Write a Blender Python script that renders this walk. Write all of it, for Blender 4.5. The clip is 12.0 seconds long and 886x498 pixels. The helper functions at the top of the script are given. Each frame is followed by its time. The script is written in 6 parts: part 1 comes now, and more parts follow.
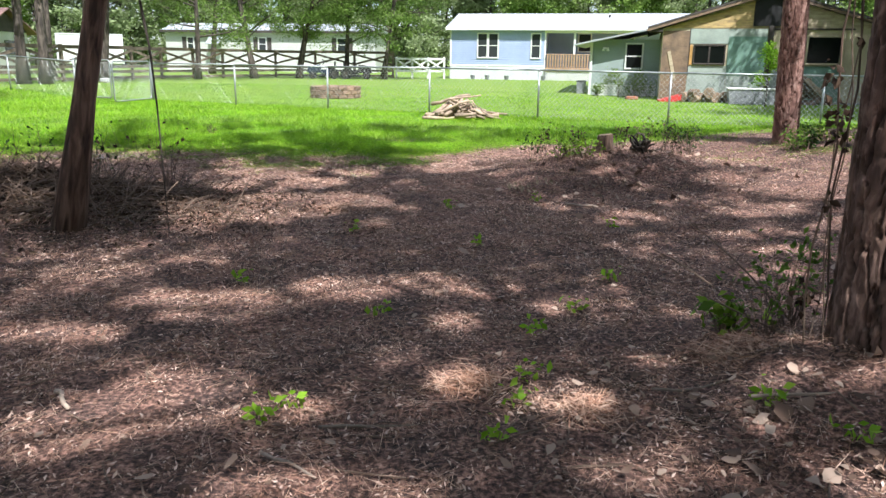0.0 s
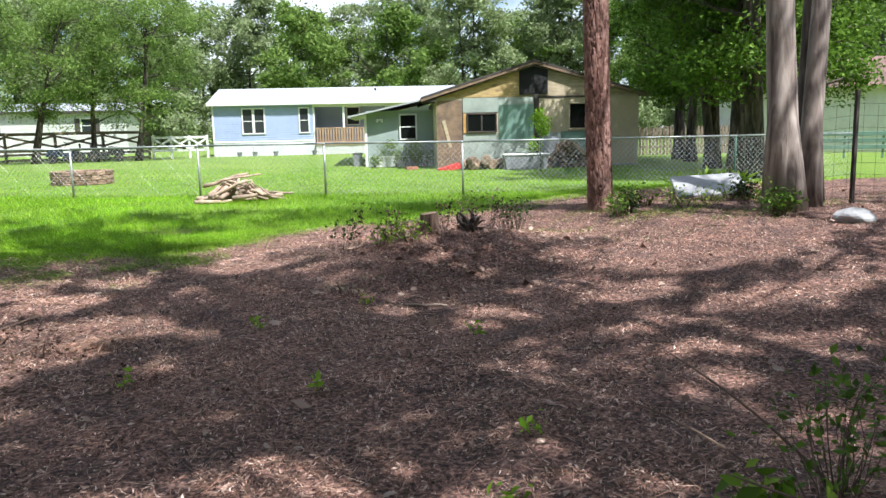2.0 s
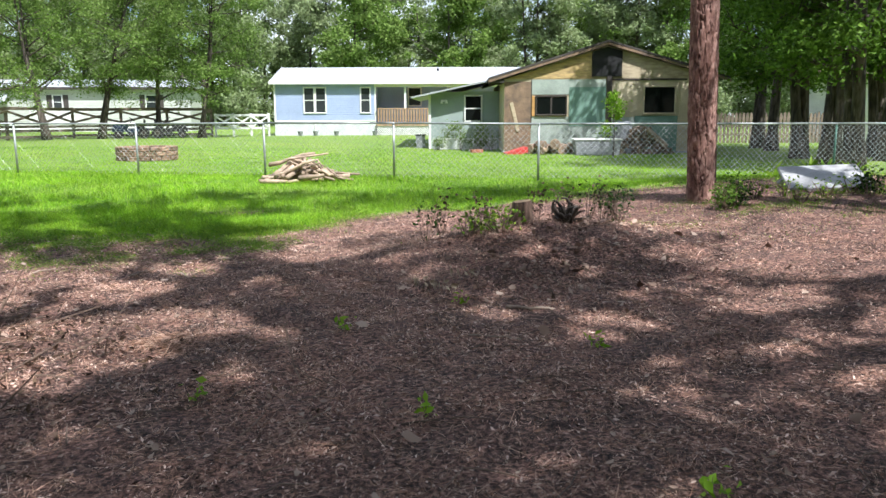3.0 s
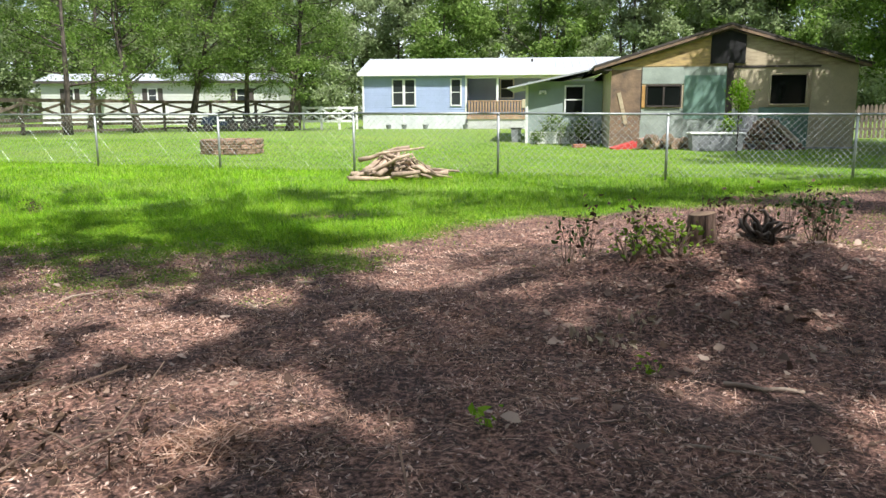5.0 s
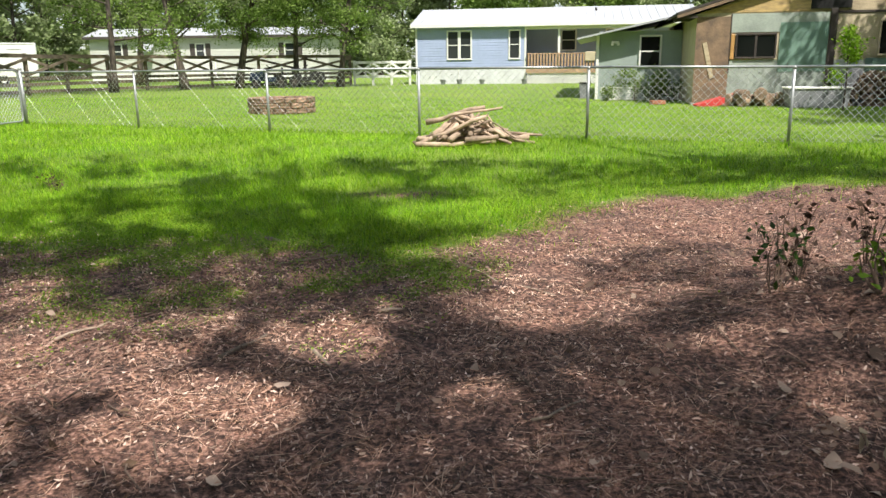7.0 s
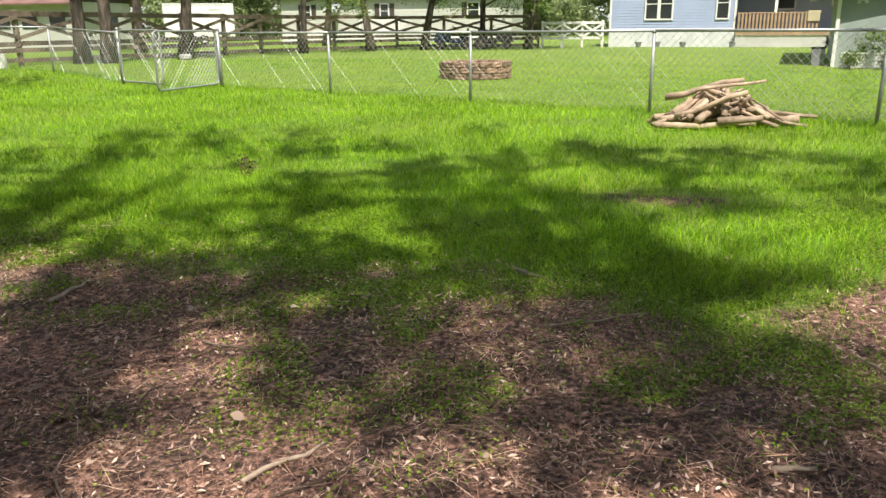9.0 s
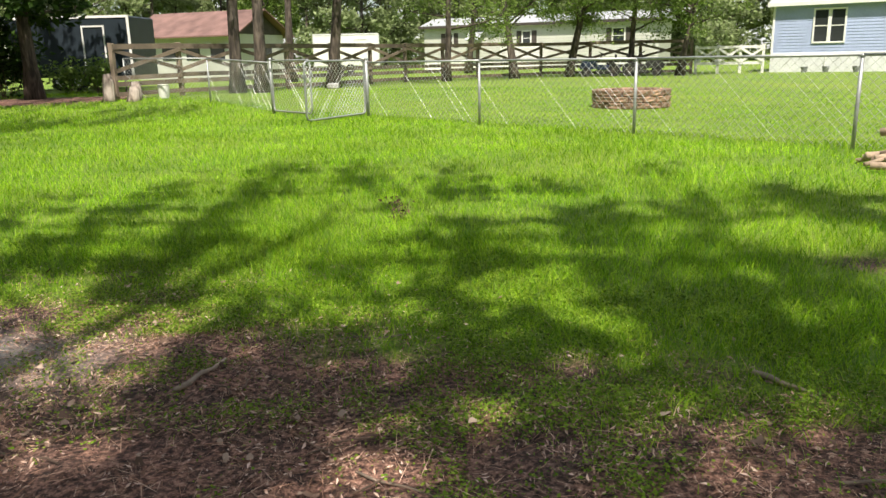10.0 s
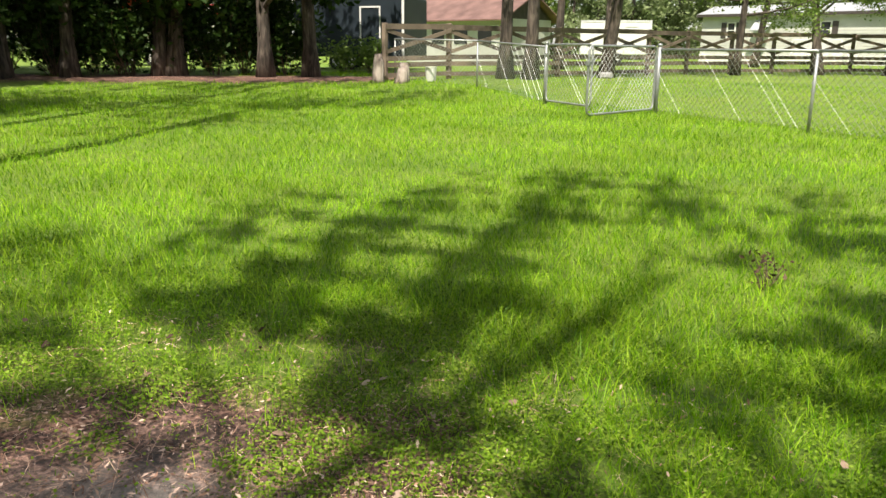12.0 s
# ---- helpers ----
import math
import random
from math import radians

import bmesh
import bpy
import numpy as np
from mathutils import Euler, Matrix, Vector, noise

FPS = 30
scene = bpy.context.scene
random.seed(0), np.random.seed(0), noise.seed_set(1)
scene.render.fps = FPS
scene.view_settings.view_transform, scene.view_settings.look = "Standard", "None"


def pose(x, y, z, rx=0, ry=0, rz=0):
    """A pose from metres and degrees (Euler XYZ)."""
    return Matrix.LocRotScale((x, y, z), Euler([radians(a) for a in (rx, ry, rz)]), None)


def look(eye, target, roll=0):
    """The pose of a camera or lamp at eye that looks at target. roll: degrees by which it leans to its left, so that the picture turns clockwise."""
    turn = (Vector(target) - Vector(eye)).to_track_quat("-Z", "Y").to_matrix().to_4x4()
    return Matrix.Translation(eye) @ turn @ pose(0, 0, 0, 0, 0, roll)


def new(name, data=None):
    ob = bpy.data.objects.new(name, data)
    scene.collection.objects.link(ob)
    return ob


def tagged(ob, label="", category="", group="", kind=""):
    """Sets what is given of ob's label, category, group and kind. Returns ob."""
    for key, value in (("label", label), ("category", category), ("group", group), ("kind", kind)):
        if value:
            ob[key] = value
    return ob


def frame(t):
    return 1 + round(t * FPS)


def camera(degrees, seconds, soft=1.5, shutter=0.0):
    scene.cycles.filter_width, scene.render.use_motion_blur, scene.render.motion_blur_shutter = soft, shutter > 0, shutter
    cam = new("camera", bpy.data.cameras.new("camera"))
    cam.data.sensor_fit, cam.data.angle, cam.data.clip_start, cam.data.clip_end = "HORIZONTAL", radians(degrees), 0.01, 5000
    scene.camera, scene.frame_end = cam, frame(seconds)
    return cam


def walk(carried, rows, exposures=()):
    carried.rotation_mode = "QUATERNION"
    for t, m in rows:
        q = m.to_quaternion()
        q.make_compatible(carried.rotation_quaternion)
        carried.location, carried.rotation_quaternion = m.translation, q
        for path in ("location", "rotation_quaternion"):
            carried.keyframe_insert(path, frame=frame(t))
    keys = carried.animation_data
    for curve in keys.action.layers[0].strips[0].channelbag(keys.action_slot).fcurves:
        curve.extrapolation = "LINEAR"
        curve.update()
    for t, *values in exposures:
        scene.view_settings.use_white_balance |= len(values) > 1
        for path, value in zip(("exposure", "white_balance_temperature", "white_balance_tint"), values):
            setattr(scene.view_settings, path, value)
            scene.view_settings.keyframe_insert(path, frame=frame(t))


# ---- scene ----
cam = camera(60.5, 12.0)
PATH = [
    (0, (0.87, 0.229, 1.332), (0.784, 2.168, 0.85), 0.7),
    (0.5, (0.83, 0.726, 1.327), (1.072, 2.662, 0.887), -0.7),
    (1, (0.735, 1.176, 1.344), (0.977, 3.129, 0.985), -1.7),
    (1.5, (0.614, 1.626, 1.317), (1.016, 3.56, 1.002), -2.9),
    (2, (0.549, 2.021, 1.297), (1.047, 3.935, 0.996), -1.3),
    (2.5, (0.512, 2.466, 1.291), (0.958, 4.387, 0.961), 0.7),
    (3, (0.35, 2.873, 1.256), (0.713, 4.81, 0.914), -0.2),
    (5, (0.209, 4.757, 1.168), (0.358, 6.719, 0.813), -0.2),
    (5.5, (0.186, 5.21, 1.213), (0.174, 7.169, 0.806), 0.5),
    (6, (0.04, 5.654, 1.225), (0.024, 7.61, 0.809), -0.5),
    (6.5, (-0.05, 6.091, 1.204), (-0.005, 8.041, 0.759), -1.1),
    (8.5, (-0.798, 7.816, 1.146), (-1.042, 9.729, 0.614), 0.9),
    (9, (-1.023, 8.238, 1.201), (-1.419, 10.117, 0.643), -0.5),
    (9.5, (-1.246, 8.658, 1.211), (-1.804, 10.51, 0.705), -0.8),
    (10, (-1.572, 9.065, 1.211), (-2.3, 10.863, 0.722), -1.2),
    (10.5, (-1.891, 9.506, 1.216), (-2.676, 11.278, 0.721), -1.5),
    (11, (-2.195, 9.913, 1.22), (-3.13, 11.622, 0.768), -1.4),
    (11.5, (-2.6, 10.272, 1.14), (-3.68, 11.891, 0.68), -0.8),
    (12, (-3.044, 10.594, 1.143), (-4.296, 12.067, 0.63), 0.5),
]
walk(cam, [(t, look(eye, target, roll)) for t, eye, target, roll in PATH], [(0, 1.03, 5850, 10), (3, 0.98, 5850, 10), (6, 0.78, 6350, 10), (9, 0.69, 6800, 10), (12, 0.75, 7000, 10)])

# ---- light ----
SUN_AZ = math.atan2(0.42, -0.91)
SUN_EL = radians(58)
world = bpy.data.worlds.new("sky")
scene.world = world
world.use_nodes = True
wn, wl = world.node_tree.nodes, world.node_tree.links
wn.clear()
w_out = wn.new("ShaderNodeOutputWorld")
w_bg = wn.new("ShaderNodeBackground")
w_bg.inputs[1].default_value = 0.075
w_sky = wn.new("ShaderNodeTexSky")
w_sky.sky_type, w_sky.sun_disc = "NISHITA", False
w_sky.sun_elevation, w_sky.sun_rotation = SUN_EL, SUN_AZ
w_co = wn.new("ShaderNodeTexCoord")
w_no = wn.new("ShaderNodeTexNoise")
w_no.inputs["Scale"].default_value, w_no.inputs["Detail"].default_value = 5.0, 6.0
w_rp = wn.new("ShaderNodeValToRGB")
w_rp.color_ramp.elements[0].position, w_rp.color_ramp.elements[1].position = 0.44, 0.60
w_mx = wn.new("ShaderNodeMixRGB")
w_mx.inputs[2].default_value = (9.5, 9.8, 10.2, 1)
wl.new(w_co.outputs["Generated"], w_no.inputs["Vector"])
wl.new(w_no.outputs["Fac"], w_rp.inputs[0])
wl.new(w_rp.outputs[0], w_mx.inputs[0])
wl.new(w_sky.outputs[0], w_mx.inputs[1])
wl.new(w_mx.outputs[0], w_bg.inputs[0])
wl.new(w_bg.outputs[0], w_out.inputs[0])
sun = new("sun", bpy.data.lights.new("sun", "SUN"))
sun.data.energy, sun.data.angle, sun.data.color = 5.0, radians(0.55), (1.0, 0.94, 0.85)
sun.matrix_basis = look((0, 0, 30), (-0.42 * 10, 0.91 * 10, 30 - 10 * math.tan(SUN_EL)))


# ---- materials ----
def nodes_of(name):
    m = bpy.data.materials.new(name)
    m.use_nodes = True
    n, l = m.node_tree.nodes, m.node_tree.links
    return m, n, l, n["Principled BSDF"]


def ramp(n, stops):
    r = n.new("ShaderNodeValToRGB")
    e = r.color_ramp.elements
    while len(e) < len(stops):
        e.new(0.5)
    for k, (p, c) in zip(e, stops):
        k.position, k.color = p, (*c, 1)
    return r


def shade(c, f):
    return tuple(min(1.0, v * f) for v in c)


def surface(name, col, rough=0.8, metal=0.0, scale=6.0, vary=0.25, bump=0.3, stretch=(1, 1, 1), fine=40.0, dist=0.01, per="", stain=None):
    """A worn surface: two scales of colour variation and relief in object space."""
    m, n, l, b = nodes_of(name)
    co = n.new("ShaderNodeTexCoord")
    mp = n.new("ShaderNodeMapping")
    mp.inputs["Scale"].default_value = stretch
    l.new(co.outputs["Object"], mp.inputs[0])
    a, f = n.new("ShaderNodeTexNoise"), n.new("ShaderNodeTexNoise")
    a.inputs["Scale"].default_value, a.inputs["Detail"].default_value = scale, 5
    f.inputs["Scale"].default_value, f.inputs["Detail"].default_value = fine, 4
    l.new(mp.outputs[0], a.inputs["Vector"])
    l.new(mp.outputs[0], f.inputs["Vector"])
    r = ramp(n, [(0.25, stain or shade(col, 1 - vary * 1.4)), (0.55, col), (0.8, shade(col, 1 + vary))])
    l.new(a.outputs["Fac"], r.inputs[0])
    mx = n.new("ShaderNodeMixRGB")
    mx.blend_type = "MULTIPLY"
    mx.inputs[0].default_value = 0.5
    g = ramp(n, [(0.2, (0.55, 0.55, 0.55)), (0.7, (1.15, 1.15, 1.15))])
    l.new(f.outputs["Fac"], g.inputs[0])
    l.new(r.outputs[0], mx.inputs[1])
    l.new(g.outputs[0], mx.inputs[2])
    last = mx.outputs[0]
    if per:
        hs = n.new("ShaderNodeHueSaturation")
        mr = n.new("ShaderNodeMapRange")
        mr.inputs["To Min"].default_value, mr.inputs["To Max"].default_value = 0.65, 1.3
        src = n.new("ShaderNodeObjectInfo") if per == "object" else n.new("ShaderNodeNewGeometry")
        l.new(src.outputs["Random" if per == "object" else "Random Per Island"], mr.inputs[0])
        l.new(mr.outputs[0], hs.inputs["Value"])
        l.new(last, hs.inputs["Color"])
        last = hs.outputs[0]
    l.new(last, b.inputs["Base Color"])
    b.inputs["Roughness"].default_value, b.inputs["Metallic"].default_value = rough, metal
    if bump:
        bp = n.new("ShaderNodeBump")
        bp.inputs["Strength"].default_value, bp.inputs["Distance"].default_value = bump, dist
        l.new(f.outputs["Fac"], bp.inputs["Height"])
        l.new(bp.outputs[0], b.inputs["Normal"])
    return m


def leafy(name, dark, mid, light, through_amount=0.35, rough=0.55):
    """Leaves: one tone for each leaf, light passes through them."""
    m, n, l, b = nodes_of(name)
    geo = n.new("ShaderNodeNewGeometry")
    r = ramp(n, [(0.0, dark), (0.5, mid), (1.0, light)])
    l.new(geo.outputs["Random Per Island"], r.inputs[0])
    big = n.new("ShaderNodeTexNoise")
    big.inputs["Scale"].default_value = 0.7
    tc = n.new("ShaderNodeTexCoord")
    l.new(tc.outputs["Object"], big.inputs["Vector"])
    hs = n.new("ShaderNodeHueSaturation")
    mr = n.new("ShaderNodeMapRange")
    mr.inputs["From Min"].default_value, mr.inputs["From Max"].default_value = 0.3, 0.7
    mr.inputs["To Min"].default_value, mr.inputs["To Max"].default_value = 0.75, 1.25
    l.new(big.outputs["Fac"], mr.inputs[0])
    l.new(mr.outputs[0], hs.inputs["Value"])
    l.new(r.outputs[0], hs.inputs["Color"])
    l.new(hs.outputs[0], b.inputs["Base Color"])
    b.inputs["Roughness"].default_value = rough
    b.inputs["Specular IOR Level"].default_value = 0.18
    tr = n.new("ShaderNodeBsdfTranslucent")
    l.new(hs.outputs[0], tr.inputs[0])
    mix = n.new("ShaderNodeMixShader")
    mix.inputs[0].default_value = through_amount
    l.new(b.outputs[0], mix.inputs[1])
    l.new(tr.outputs[0], mix.inputs[2])
    l.new(mix.outputs[0], n["Material Output"].inputs[0])
    return m


def bark(name, deep, mid, pale, scale=9.0, stretch=0.25, dist=0.02):
    m, n, l, b = nodes_of(name)
    co = n.new("ShaderNodeTexCoord")
    mp = n.new("ShaderNodeMapping")
    mp.inputs["Scale"].default_value = (1, 1, stretch)
    no = n.new("ShaderNodeTexNoise")
    no.inputs["Scale"].default_value, no.inputs["Detail"].default_value, no.inputs["Distortion"].default_value = scale, 7, 0.6
    fi = n.new("ShaderNodeTexNoise")
    fi.inputs["Scale"].default_value, fi.inputs["Detail"].default_value = 3.0, 3
    l.new(co.outputs["Object"], mp.inputs[0])
    l.new(mp.outputs[0], no.inputs["Vector"])
    l.new(co.outputs["Object"], fi.inputs["Vector"])
    r = ramp(n, [(0.32, deep), (0.5, mid), (0.68, pale)])
    l.new(no.outputs["Fac"], r.inputs[0])
    mx = n.new("ShaderNodeMixRGB")
    mx.blend_type = "MULTIPLY"
    mx.inputs[0].default_value = 0.6
    g = ramp(n, [(0.3, (0.6, 0.6, 0.62)), (0.7, (1.2, 1.15, 1.1))])
    l.new(fi.outputs["Fac"], g.inputs[0])
    l.new(r.outputs[0], mx.inputs[1])
    l.new(g.outputs[0], mx.inputs[2])
    l.new(mx.outputs[0], b.inputs["Base Color"])
    b.inputs["Roughness"].default_value = 0.95
    bp = n.new("ShaderNodeBump")
    bp.inputs["Strength"].default_value, bp.inputs["Distance"].default_value = 1.0, dist
    l.new(no.outputs["Fac"], bp.inputs["Height"])
    l.new(bp.outputs[0], b.inputs["Normal"])
    return m


def glass_dark(name, col=(0.03, 0.035, 0.036), gloss=0.5):
    m, n, l, b = nodes_of(name)
    b.inputs["Base Color"].default_value = (*col, 1)
    b.inputs["Roughness"].default_value = 0.08
    b.inputs["Specular IOR Level"].default_value = gloss
    return m


def ground_material():
    m, n, l, b = nodes_of("yard_ground")
    geo = n.new("ShaderNodeNewGeometry")
    lawn = n.new("ShaderNodeAttribute")
    lawn.attribute_name = "lawn"
    sand = n.new("ShaderNodeAttribute")
    sand.attribute_name = "sand"

    def noise_at(scale, detail=5, rough=0.55):
        t = n.new("ShaderNodeTexNoise")
        t.inputs["Scale"].default_value, t.inputs["Detail"].default_value, t.inputs["Roughness"].default_value = scale, detail, rough
        l.new(geo.outputs["Position"], t.inputs["Vector"])
        return t

    big, mid, fine = noise_at(0.45), noise_at(3.2), noise_at(38, 6, 0.7)
    dirt = ramp(n, [(0.36, (0.025, 0.014, 0.012)), (0.48, (0.12, 0.07, 0.057)), (0.58, (0.34, 0.21, 0.17)), (0.70, (0.62, 0.43, 0.36))])
    l.new(fine.outputs["Fac"], dirt.inputs[0])
    tint = ramp(n, [(0.35, (0.5, 0.46, 0.45)), (0.65, (1.2, 1.0, 0.9))])
    l.new(mid.outputs["Fac"], tint.inputs[0])
    d2 = n.new("ShaderNodeMixRGB")
    d2.blend_type = "MULTIPLY"
    d2.inputs[0].default_value = 0.8
    l.new(dirt.outputs[0], d2.inputs[1])
    l.new(tint.outputs[0], d2.inputs[2])
    sandcol = ramp(n, [(0.3, (0.24, 0.215, 0.20)), (0.7, (0.42, 0.39, 0.37))])
    l.new(fine.outputs["Fac"], sandcol.inputs[0])
    d3 = n.new("ShaderNodeMixRGB")
    l.new(sand.outputs["Fac"], d3.inputs[0])
    l.new(d2.outputs[0], d3.inputs[1])
    l.new(sandcol.outputs[0], d3.inputs[2])
    grass = ramp(n, [(0.25, (0.06, 0.115, 0.015)), (0.5, (0.15, 0.245, 0.028)), (0.75, (0.27, 0.36, 0.065))])
    l.new(fine.outputs["Fac"], grass.inputs[0])
    gt = ramp(n, [(0.3, (0.8, 0.9, 0.8)), (0.7, (1.2, 1.08, 1.0))])
    l.new(big.outputs["Fac"], gt.inputs[0])
    g2 = n.new("ShaderNodeMixRGB")
    g2.blend_type = "MULTIPLY"
    g2.inputs[0].default_value = 1.0
    l.new(grass.outputs[0], g2.inputs[1])
    l.new(gt.outputs[0], g2.inputs[2])
    # ragged border between lawn and litter
    add = n.new("ShaderNodeMath")
    add.operation = "MULTIPLY_ADD"
    add.inputs[1].default_value, add.inputs[2].default_value = 1.0, -0.5
    l.new(mid.outputs["Fac"], add.inputs[0])
    sm = n.new("ShaderNodeMath")
    sm.operation = "ADD"
    l.new(lawn.outputs["Fac"], sm.inputs[0])
    l.new(add.outputs[0], sm.inputs[1])
    edge = n.new("ShaderNodeMapRange")
    edge.inputs["From Min"].default_value, edge.inputs["From Max"].default_value = 0.35, 0.75
    l.new(sm.outputs[0], edge.inputs[0])
    allc = n.new("ShaderNodeMixRGB")
    l.new(edge.outputs[0], allc.inputs[0])
    l.new(d3.outputs[0], allc.inputs[1])
    l.new(g2.outputs[0], allc.inputs[2])
    l.new(allc.outputs[0], b.inputs["Base Color"])
    b.inputs["Roughness"].default_value = 0.95
    bp = n.new("ShaderNodeBump")
    bp.inputs["Strength"].default_value, bp.inputs["Distance"].default_value = 0.9, 0.03
    l.new(fine.outputs["Fac"], bp.inputs["Height"])
    clod = noise_at(11, 4, 0.6)
    b2 = n.new("ShaderNodeBump")
    b2.inputs["Strength"].default_value, b2.inputs["Distance"].default_value = 0.8, 0.09
    l.new(clod.outputs["Fac"], b2.inputs["Height"])
    l.new(b2.outputs[0], bp.inputs["Normal"])
    l.new(bp.outputs[0], b.inputs["Normal"])
    return m


M_GROUND = ground_material()
M_GRASS = leafy("grass_blades", (0.075, 0.22, 0.008), (0.235, 0.47, 0.012), (0.46, 0.66, 0.05), 0.45, 0.42)
M_WEED = leafy("low_weeds", (0.06, 0.12, 0.012), (0.16, 0.28, 0.02), (0.30, 0.43, 0.05), 0.35)
M_LITTER = leafy("leaf_litter", (0.035, 0.02, 0.015), (0.42, 0.25, 0.185), (0.82, 0.63, 0.53), 0.1, 0.75)
M_DEADLEAF = leafy("broad_dead_leaves", (0.08, 0.048, 0.035), (0.24, 0.16, 0.12), (0.46, 0.35, 0.28), 0.1, 0.75)
M_NEEDLE = leafy("pine_straw", (0.06, 0.03, 0.02), (0.52, 0.285, 0.19), (0.84, 0.61, 0.47), 0.05, 0.6)
M_OAK = leafy("broad_leaves", (0.05, 0.10, 0.012), (0.10, 0.19, 0.02), (0.17, 0.28, 0.04), 0.4)
M_LIGHTLEAF = leafy("pale_leaves", (0.09, 0.15, 0.03), (0.16, 0.25, 0.05), (0.24, 0.33, 0.09), 0.4)
# very dark green: on the hedgerow the colour itself carries the shade
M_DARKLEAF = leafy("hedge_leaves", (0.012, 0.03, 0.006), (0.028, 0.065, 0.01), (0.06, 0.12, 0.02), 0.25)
# distance haze is put into this colour: paler, bluer, low in contrast
M_HAZYLEAF = leafy("hazed_leaves", (0.17, 0.22, 0.10), (0.25, 0.31, 0.145), (0.33, 0.39, 0.20), 0.45)
M_PINELEAF = leafy("pine_needles", (0.025, 0.06, 0.012), (0.05, 0.10, 0.02), (0.09, 0.15, 0.03), 0.25)
M_SAPLEAF = leafy("young_leaves", (0.14, 0.28, 0.012), (0.22, 0.40, 0.02), (0.32, 0.50, 0.05), 0.45)
M_DRYLEAF = leafy("dry_leaves", (0.035, 0.022, 0.016), (0.08, 0.05, 0.035), (0.18, 0.12, 0.08), 0.15, 0.8)
M_PALEDRY = leafy("pale_dry_leaves", (0.22, 0.17, 0.11), (0.36, 0.29, 0.20), (0.5, 0.42, 0.31), 0.2, 0.8)
M_PINEBARK = bark("pine_bark", (0.035, 0.022, 0.018), (0.13, 0.078, 0.060), (0.24, 0.16, 0.13), 11, 0.35)
M_REDBARK = bark("red_pine_bark", (0.045, 0.025, 0.02), (0.17, 0.088, 0.068), (0.30, 0.19, 0.155), 14, 0.35)
def plate_bark(name, deep, mid, pale):
    """Bark whose cracks are darker than its scaly plates."""
    m = bark(name, shade(mid, 0.6), mid, pale, 20, 0.5, 0.008)
    n, l = m.node_tree.nodes, m.node_tree.links
    b = n["Principled BSDF"]
    src = b.inputs["Base Color"].links[0].from_socket
    at_ = n.new("ShaderNodeAttribute")
    at_.attribute_name = "plate"
    mx = n.new("ShaderNodeMixRGB")
    mx.inputs[1].default_value = (*deep, 1)
    l.new(at_.outputs["Fac"], mx.inputs[0])
    l.new(src, mx.inputs[2])
    l.new(mx.outputs[0], b.inputs["Base Color"])
    return m


M_PLATE = plate_bark("plated_bark", (0.018, 0.011, 0.009), (0.15, 0.09, 0.068), (0.32, 0.21, 0.165))
M_REDPLATE = plate_bark("red_plated_bark", (0.06, 0.032, 0.026), (0.24, 0.13, 0.105), (0.40, 0.26, 0.215))
M_GREYBARK = bark("grey_bark", (0.07, 0.055, 0.048), (0.24, 0.20, 0.175), (0.42, 0.37, 0.33), 10, 0.18)
M_DARKBARK = bark("dark_bark", (0.02, 0.017, 0.014), (0.075, 0.06, 0.05), (0.15, 0.125, 0.105), 10, 0.2)
M_ZINC = surface("galvanised_steel", (0.36, 0.38, 0.39), 0.45, 0.5, 5, 0.2, 0.1, fine=60)
M_WIRE = surface("galvanised_wire", (0.50, 0.52, 0.53), 0.5, 0.4, 5, 0.15, 0)
M_GREENPOST = surface("green_post", (0.06, 0.13, 0.10), 0.6, 0.2, 8, 0.3, 0.2)
M_WOODFENCE = surface("weathered_boards", (0.20, 0.155, 0.12), 0.9, 0, 2, 0.35, 0.5, (1, 1, 1), 30, per="object")
M_WHITEFENCE = surface("white_boards", (0.72, 0.72, 0.70), 0.7, 0, 2, 0.12, 0.2)
M_BLUE = surface("blue_siding", (0.35, 0.42, 0.62), 0.6, 0, 1.2, 0.08, 0.1)
M_WHITE = surface("white_paint", (0.78, 0.78, 0.76), 0.6, 0, 2, 0.08, 0.1)
M_SKIRT = surface("white_skirting", (0.66, 0.68, 0.70), 0.6, 0, 2, 0.12, 0.15)
M_METALROOF = surface("white_metal_roof", (0.43, 0.45, 0.48), 0.4, 0.1, 1.2, 0.06, 0.05)
M_CREAM = surface("cream_siding", (0.50, 0.51, 0.47), 0.6, 0, 1.2, 0.07, 0.1)
M_GLASS = glass_dark("window_glass")
M_VOID = glass_dark("dark_window_glass", (0.006, 0.008, 0.007), 0.12)
M_BLACK = surface("plain_black", (0.012, 0.012, 0.013), 0.85, 0, 5, 0.3, 0.3)
M_PLYYELLOW = surface("yellow_plywood", (0.50, 0.36, 0.16), 0.85, 0, 3, 0.3, 0.25, (1, 1, 4), 30, stain=(0.24, 0.17, 0.10))
M_PLYTAN = surface("tan_plywood", (0.47, 0.39, 0.27), 0.85, 0, 3, 0.22, 0.25, (1, 1, 4), 30, stain=(0.28, 0.22, 0.15))
M_BEIGE = surface("beige_panel", (0.50, 0.43, 0.30), 0.8, 0, 1.5, 0.12, 0.15)
M_BROWNOSB = surface("brown_osb", (0.22, 0.15, 0.10), 0.9, 0, 4, 0.4, 0.5, (1, 1, 1), 22, stain=(0.12, 0.09, 0.07))
M_GREENPANEL = surface("green_panel", (0.16, 0.27, 0.22), 0.75, 0, 1.6, 0.12, 0.1)
M_PALEPANEL = surface("pale_green_panel", (0.34, 0.39, 0.35), 0.8, 0, 2.2, 0.2, 0.15, stain=(0.22, 0.26, 0.23))
